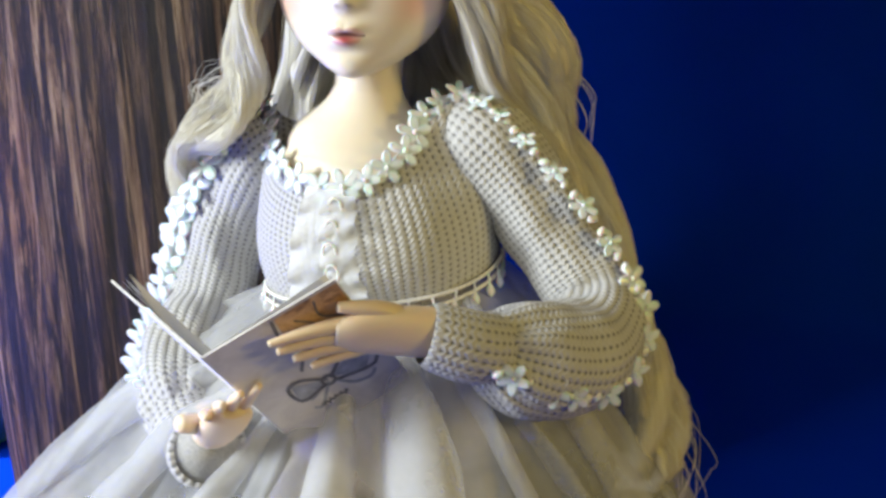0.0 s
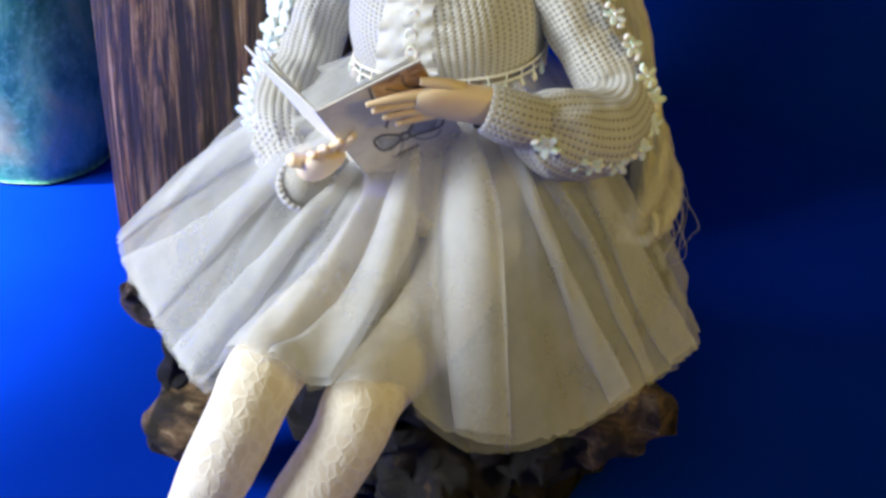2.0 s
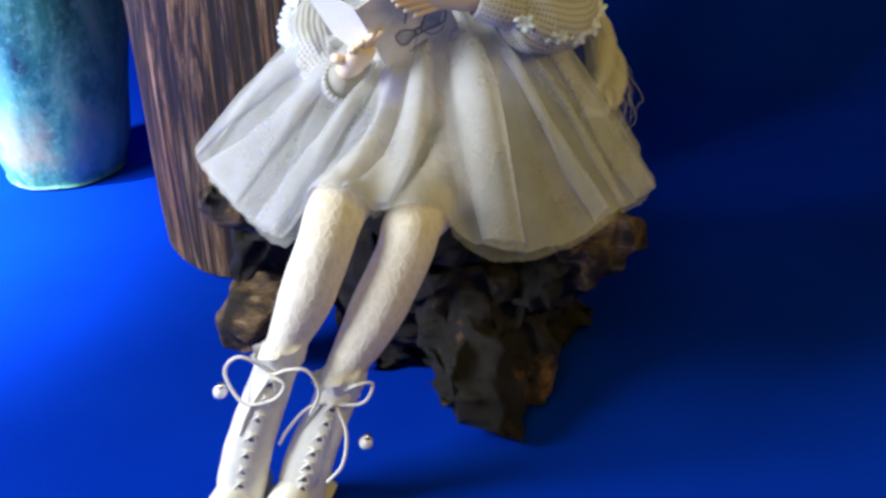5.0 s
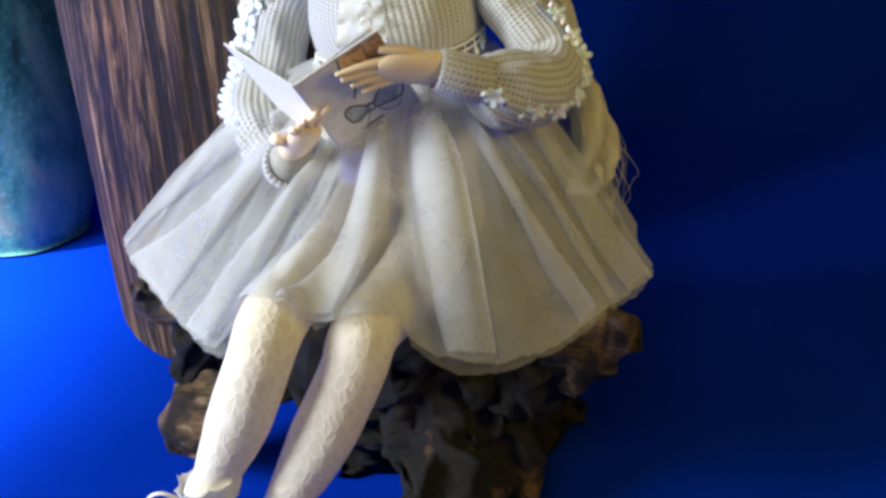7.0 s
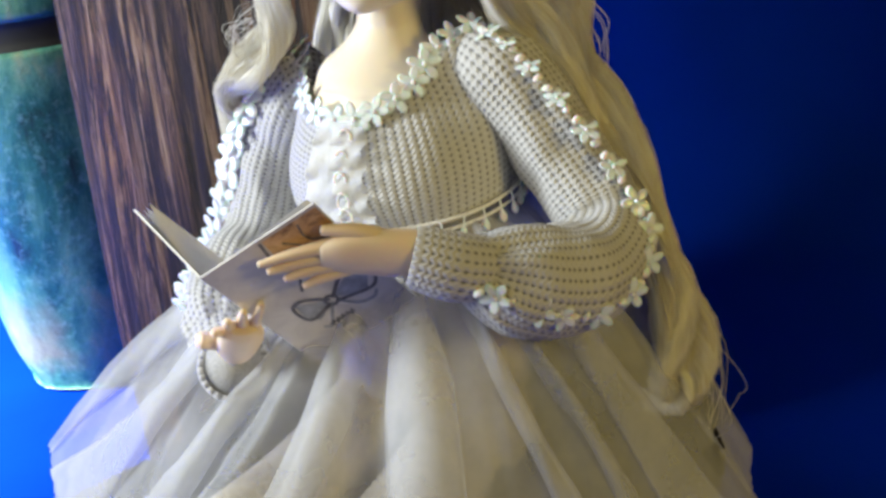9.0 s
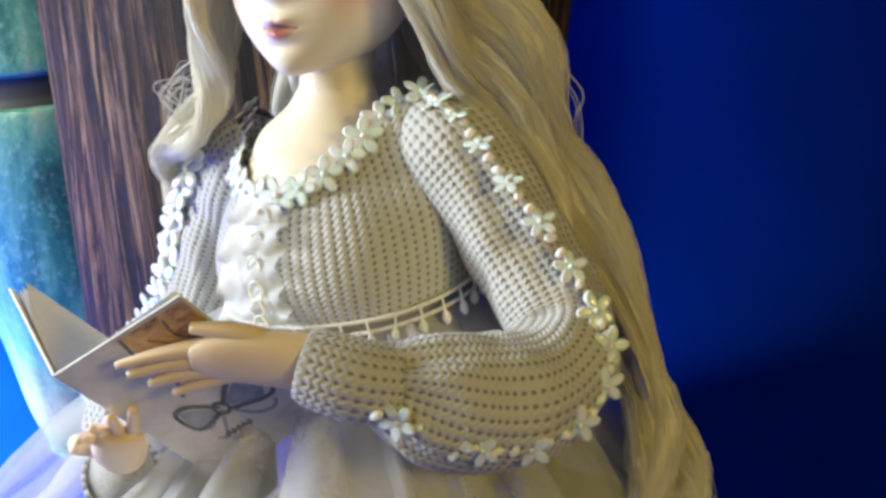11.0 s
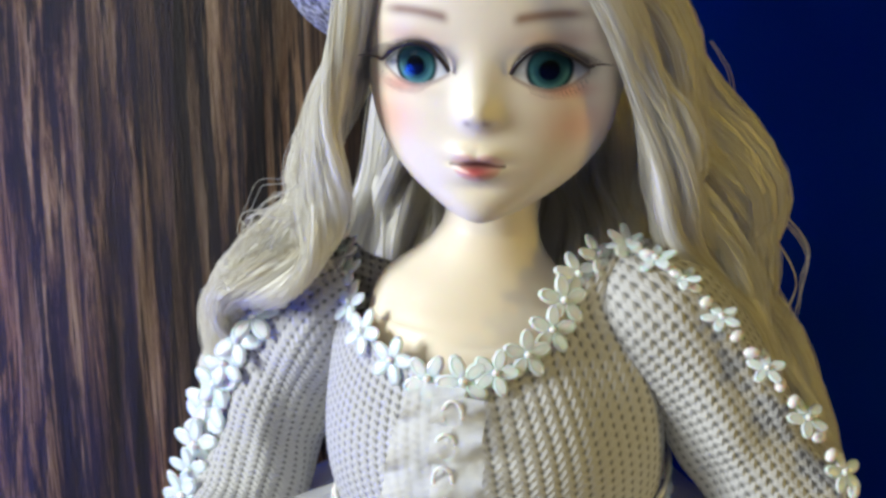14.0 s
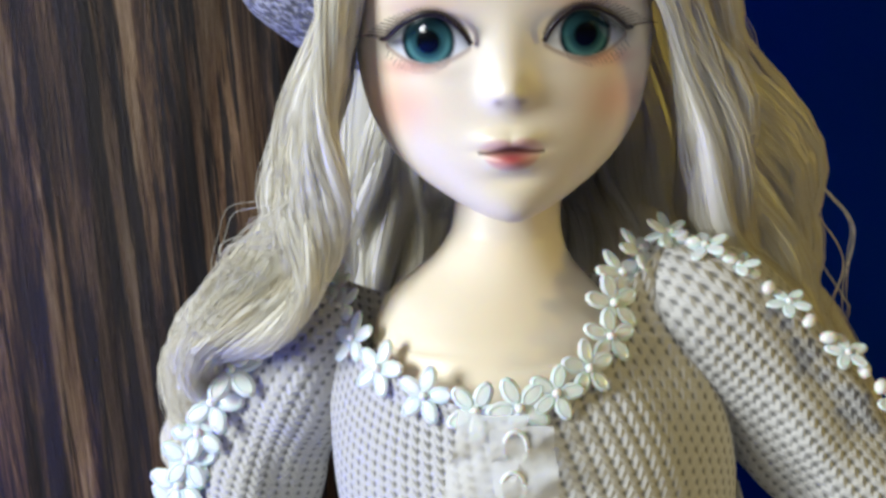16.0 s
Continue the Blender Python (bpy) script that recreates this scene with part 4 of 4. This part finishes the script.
print_line([(0.9, 0.5), (0.96, 0.42), (0.99, 0.5)], 0.012)
print_line([(0.62, 0.1), (0.72, 0.2), (0.7, 0.3), (0.84, 0.4)], 0.007)
print_line([(0.8, 0.05), (0.78, 0.16), (0.9, 0.24)], 0.007)
for k in range(9):
    a, b = 0.36 + 0.045 * (k % 5), 0.78 + 0.05 * (k // 5)
    print_line([(a, b), (a + 0.015, b + 0.03), (a + 0.027, b - 0.01), (a + 0.04, b + 0.02)], 0.006)

# ---- boots ----


def boot(rows, loops, charm):
    b = thing("boot", *rows[0][:3], "white leather lace-up doll boot with pearl charm", "boot")
    tagged(b, group="boots")
    part("shaft", tube(bmesh.new(), rows, 40, 28, up=(1, 0, 0), wrinkle=0.06), LEATHER, b)
    s = spline(rows, 40)
    toe = Vector(rows[-1][:3])
    sole = tube(bmesh.new(), [(toe.x + 0.5, toe.y + 2.0, 0.35, 0.9, 0.35), (toe.x, toe.y + 0.2, 0.3, 1.1, 0.3), (toe.x - 0.9, toe.y - 2.2, 0.3, 1.0, 0.3), (toe.x - 1.2, toe.y - 3, 0.3, 0.6, 0.3)], 20, 16)
    part("sole", sole, LEATHER, b)
    foot = tube(bmesh.new(), [(toe.x + 0.5, toe.y + 1.7, 1.2, 0.75, 0.8), (toe.x, toe.y + 0.2, 1.5, 1.0, 1.1), (toe.x - 0.8, toe.y - 2, 1.1, 0.95, 0.7), (toe.x - 1.15, toe.y - 2.9, 0.9, 0.5, 0.4)], 24, 20)
    part("toe", foot, LEATHER, b)
    front = Vector((0.25, -0.95, 0.35)).normalized()
    for k in range(7):
        i = 6 + k * 4
        c = Vector(s[i, :3])
        r = s[i, 3]
        d = Vector(s[i + 1, :3] - s[i, :3]).normalized()
        side = d.cross(front).normalized()
        for w in (-1, 1):
            bm = bmesh.new()
            cord(bm, [c + side * 0.34 * w + front * r * 0.92, c + front * (r + 0.1), c - side * 0.34 * w + d * 0.55 + front * r * 0.92], 0.055, 10)
            part("lace", bm, CORD, b)
        # dark bead that stands for the shade in the gap between the laces
        bm = bmesh.new()
        ball(bm, c + front * (r * 0.97) + d * 0.3, (0.2, 0.1, 0.14), 8, 5)
        part("tongue_gap_shade", bm, SHADOWED, b)
    for loop in loops:
        bm = bmesh.new()
        cord(bm, loop, 0.085, 50, 8)
        part("lace_bow", bm, CORD, b)
    c = Vector(s[1, :3])
    bm = bmesh.new()
    pts = np.array([[c + Vector((math.cos(a), 0.9 * math.sin(a), 0.22 * math.cos(a))) * (rows[0][3] + 0.2 + 0.22 * w + 0.09 * math.sin(a * 7 + w) + 0.1 * noise.noise((math.cos(a) * 3, math.sin(a) * 3, w))) + Vector((0, 0, 0.75 * w + 0.22 * noise.noise((math.cos(a) * 4, math.sin(a) * 4, 2)) * (w + 1))) for a in np.linspace(0, 2 * math.pi, 48, endpoint=False)] for w in (-1, -0.6, -0.2, 0.2, 0.5, 0.75)])
    grid(bm, pts)
    part("frill", bm, LEATHER, b, "ruffled white top edge")
    pearl = part("pearl", ball(bmesh.new(), charm, (0.34, 0.34, 0.34), 16, 10), PEARL, b)
    part("charm_cap", ball(bmesh.new(), Vector(charm) + Vector((0.1, 0, 0.36)), (0.22, 0.22, 0.16), 10, 6), SILVER, pearl)
    return b


boot([(-5.45, -13.6, 8.8, 1.0, 0.98), (-6.2, -14.1, 6.9, 1.02, 1.05), (-7.1, -14.6, 4.6, 1.05, 1.15), (-7.7, -15, 2.6, 1.0, 1.2), (-7.9, -15.2, 1.2, 0.9, 1.2)],
     [[(-5.6, -14.7, 8.3), (-7.0, -15.0, 9.3), (-7.9, -14.9, 8.3), (-7.0, -15.4, 7.0), (-5.6, -15.3, 7.2), (-5.0, -15.2, 8.0), (-5.8, -15.0, 8.4)],
      [(-5.7, -14.8, 8.2), (-4.8, -15, 8.7), (-3.9, -14.9, 8.6), (-3.5, -14.8, 7.4), (-4.0, -14.9, 6.2)],
      [(-5.8, -14.9, 8.1), (-6.8, -15.3, 6.6), (-7.4, -15.5, 5.2)]], (-8.4, -14.6, 7.0))
boot([(-2.8, -13.1, 7.1, 1.0, 0.98), (-3.5, -13.6, 5.4, 1.02, 1.05), (-4.3, -14.1, 3.6, 1.05, 1.15), (-4.8, -14.5, 2.2, 1.0, 1.2), (-5.0, -14.7, 1.2, 0.9, 1.2)],
     [[(-3.0, -14.1, 6.6), (-2.0, -14.2, 7.4), (-1.2, -13.8, 7.3), (-1.6, -14.2, 6.5), (-3.0, -14.3, 6.3)],
      [(-3.1, -14.2, 6.5), (-4.2, -14.6, 6.3), (-5.2, -14.8, 5.2), (-5.7, -15, 4.4)],
      [(-3.0, -14.2, 6.4), (-2.4, -14.8, 5.2), (-2.6, -15.2, 3.6), (-3.4, -15.4, 2.6)]], (-1.7, -14.0, 4.0))

# ---- beret ----
beret = thing("beret", 0, 5, 35, "grey tweed knitted beret on the back of the head", "hat")
bm = bmesh.new()
pts, uv = np.zeros((40, 90, 3)), np.zeros((40, 90, 2))
for i, b in enumerate(np.linspace(-1.25, 1.55, 40)):
    for j, a in enumerate(np.linspace(0, 2 * math.pi, 90, endpoint=False)):
        r = 4.75 * math.cos(b) ** 0.8 * (1 + 0.04 * noise.noise((math.cos(a) * 3, math.sin(a) * 3, b * 2)))
        p = Vector((r * math.cos(a), r * 0.85 * math.sin(a), 2.5 * math.sin(b)))
        p.rotate(Euler((radians(-32), 0, 0)))
        pts[i, j], uv[i, j] = p + Vector((-1.15, 5.6, 33.8)), (a * 4.7, b * 4)
grid(bm, pts, True, uv)
part("crown", bm, FINE_KNIT, beret)

# ---- wig ----
wig = thing("wig", 0, 3, 30, "long wavy ash-blond doll wig", "wig")
rng = np.random.default_rng(4)


def strands(locks, count, n=40, sides=3, core=True):
    """Locks of hair: guide rows of x, y, z, half width; a wave; a twist. The strands of a lock keep together."""
    verts, faces = [], []
    for guide, wave, turns, phase, twist in locks:
        g = spline(guide, n)
        t = np.linspace(0, 1, n)
        way = np.gradient(g[:, :3], axis=0)
        way /= np.linalg.norm(way, axis=1)[:, None] + 1e-9
        side = np.cross(way, (0.0, 1.0, 0.05))
        side /= np.linalg.norm(side, axis=1)[:, None] + 1e-9
        up = np.cross(side, way)
        turn = phase + turns * 6.2832 * t
        g[:, :3] += side * (wave * t ** 0.6 * np.sin(turn))[:, None] + up * (wave * 0.9 * t ** 0.6 * np.cos(turn))[:, None]
        spin = twist * 6.2832 * t ** 1.6 + phase
        wide = np.maximum(g[:, 3], 0.02)
        if core:
            seg = 26
            groove = 0.88 + 0.05 * rng.normal(0, 1, seg)
            base = len(verts)
            for k in range(seg):
                a = 6.2832 * k / seg
                ca, sa = math.cos(a) * groove[k], 0.5 * math.sin(a) * groove[k]
                verts.extend(g[:, :3] + side * ((ca * np.cos(spin) - sa * np.sin(spin)) * wide)[:, None] + up * ((ca * np.sin(spin) + sa * np.cos(spin)) * wide)[:, None])
            for k in range(seg):
                p, q = base + k * n, base + (k + 1) % seg * n
                faces.extend((p + z, q + z, q + z + 1, p + z + 1) for z in range(n - 1))
        for _ in range(count):
            a, r = rng.uniform(0, 6.2832), (rng.uniform(0.75, 1.08) if core else rng.uniform(0, 1) ** 0.5)
            flat = 0.5
            oa, ob_ = r * math.cos(a), flat * r * math.sin(a)
            mix_a, mix_b = oa * np.cos(spin) - ob_ * np.sin(spin), oa * np.sin(spin) + ob_ * np.cos(spin)
            loose = 0.16 * np.sin(rng.uniform(0, 6.28) + rng.uniform(2, 7) * t) * t
            path = g[:, :3] + side * ((mix_a + loose) * wide)[:, None] + up * ((mix_b + loose) * wide)[:, None]
            width = rng.uniform(0.006, 0.012)
            m = max(8, int(n * rng.uniform(0.86, 1.0)))
            taper = np.minimum(1, (m - np.arange(m)) / 8)[:, None] * width
            base = len(verts)
            for k in range(sides):
                b = 2 * math.pi * k / sides
                verts.extend(path[:m] + (side[:m] * math.cos(b) + up[:m] * math.sin(b)) * taper)
            for k in range(sides):
                p, q = base + k * m, base + (k + 1) % sides * m
                faces.extend((p + z, q + z, q + z + 1, p + z + 1) for z in range(m - 1))
    me = bpy.data.meshes.new("hair")
    me.from_pydata(np.array(verts) * 0.01, [], faces)
    me.materials.append(HAIR)
    me.shade_smooth()
    return me


PART = np.array((0.3, 1.5, 36.4))
left, right, back = [], [], []
for k in range(14):
    q = k / 13
    j = rng.normal(0, 0.12, 3)
    left.append(([(*(PART + (-.1, 0.9 * q, 0.1)), 0.25), (-2.0 + j[0], 1.3 + q * 1.6, 35.3, 0.4), (-3.05 - 0.15 * q + j[1], 1.6 + q * 2, 33.2, 0.4), (-3.5 - 0.35 * q + j[0], 1.8 + 2 * q, 31, 0.45), (-3.7 - 1.2 * q + j[2], 2.0 + 2 * q, 29, 0.5), (-4.2 - 1.4 * q, 2.1 + 1.8 * q, 27.6, 0.5), (-5.5 - 1.0 * q, 2.2 + 1.6 * q, 26.5, 0.5), (-6.7 - 0.5 * q + j[1], 2.9 + q, 25.3 + j[2], 0.5), (-7.3 - 0.3 * q, 3.4 + 0.7 * q, 23.8, 0.4), (-7.1 - 0.2 * q, 3.6 + 0.6 * q, 22.2, 0.12)], 0.28, 3.2, 2.0 + 1.6 * q + rng.normal(0, 0.4), 2.2))
for k in range(20):
    q = k / 19
    j = rng.normal(0, 0.15, 3)
    right.append(([(*(PART + (.1, 1.2 * q, 0.1)), 0.25), (1.6 + 0.3 * q + j[0], 0.9 + 1.8 * q, 35.2, 0.45), (2.6 + 0.7 * q + j[1], 1.2 + 2 * q, 33, 0.55), (3.1 + 1.3 * q + j[2], 1.9 + 2 * q, 31, 0.55), (3.8 + 1.7 * q + j[0], 2.8 + 1.6 * q, 29, 0.55), (4.6 + 1.4 * q, 3.5 + 1.4 * q, 27, 0.5), (5.7 + 0.9 * q + j[1], 3.8 + 1.4 * q, 25, 0.45), (7.1 + 0.6 * q, 3.7 + 1.3 * q, 22, 0.45), (8.4 + 0.5 * q + j[2], 3.2 + 1.2 * q, 19, 0.5), (9.0 + 0.4 * q, 2.4 + 1.5 * q, 16.8, 0.6), (8.8 + 0.8 * q, 1.8 + 1.5 * q, 15.4, 0.45), (8.0 + 0.6 * q, 2.4 + q, 15.0, 0.15)], 0.42, 4.2, 5.0 * q + rng.normal(0, 0.5), 1.6))
for k in range(26):
    q = k / 25 * 2 - 1
    back.append(([(q * 1.5, 4.5, 36.3, 0.3), (q * 2.6, 6.0, 34, 0.5), (q * 3.0, 6.2, 31, 0.6), (q * 3.6, 6.2, 28.8, 0.6), (q * 4.2, 6.4, 27, 0.5), (q * 4.8, 6.8, 24, 0.4)], 0.2, 2.0, rng.uniform(0, 6), 0.3))
for locks, count in ((left, 150), (right, 150), (back, 50)):
    ob = new("hair", strands(locks, count))
    ob.parent = wig
    tagged(ob, kind="stuff")
# stray hairs: frizz over the shoulder, wisps below the long curl
stray = []
for k in range(12):
    a = np.array((-4.6, 2.4, 28.6)) + rng.normal(0, 0.25, 3)
    stray.append(([(*a, 0.1), (*(a + (-0.9, 0.1, -0.6) + rng.normal(0, 0.25, 3)), 0.2), (*(a + (-1.1, 0.2, -1.4) + rng.normal(0, 0.3, 3)), 0.2), (*(a + (-0.7, 0.2, -2.0) + rng.normal(0, 0.3, 3)), 0.1)], 0.07, 2.6, rng.uniform(0, 6), 0.5))
for k in range(7):
    a = np.array((9.3, 3.0, 17.6)) + rng.normal(0, 0.3, 3)
    stray.append(([(*a, 0.1), (*(a + (1.0, 0.0, -1.6) + rng.normal(0, 0.3, 3)), 0.2), (*(a + (1.3, -0.3, -3.0) + rng.normal(0, 0.2, 3)), 0.2), (*(a + (0.9, -0.6, -4.0) + rng.normal(0, 0.2, 3)), 0.1)], 0.05, 0.8, rng.uniform(0, 6), 0.5))
for k in range(10):
    z = rng.uniform(20, 33)
    a = np.array((np.interp(z, (20, 25, 29, 33), (9.0, 7.0, 5.8, 3.6)), 4.2, z)) + rng.normal(0, 0.15, 3)
    stray.append(([(*a, 0.05), (*(a + (0.5, 0, -0.8) + rng.normal(0, 0.2, 3)), 0.1), (*(a + (0.7, 0, -1.8) + rng.normal(0, 0.25, 3)), 0.1), (*(a + (0.6, 0, -3) + rng.normal(0, 0.3, 3)), 0.1)], 0.05, 1.0, rng.uniform(0, 6), 0.3))
ob = new("stray_hair", strands(stray, 2, core=False))
ob.parent = wig
tagged(ob, kind="stuff")
# cap under the hair
bm = ball(bmesh.new(), (-0.25, 4.0, 33.6), (2.95, 3.3, 3.25), 40, 24)
for vert in list(bm.verts):
    if vert.co.y * 100 < 2.6 + 0.25 * max(0, 35.6 - vert.co.z * 100):
        bm.verts.remove(vert)
part("cap", bm, HAIR, wig)
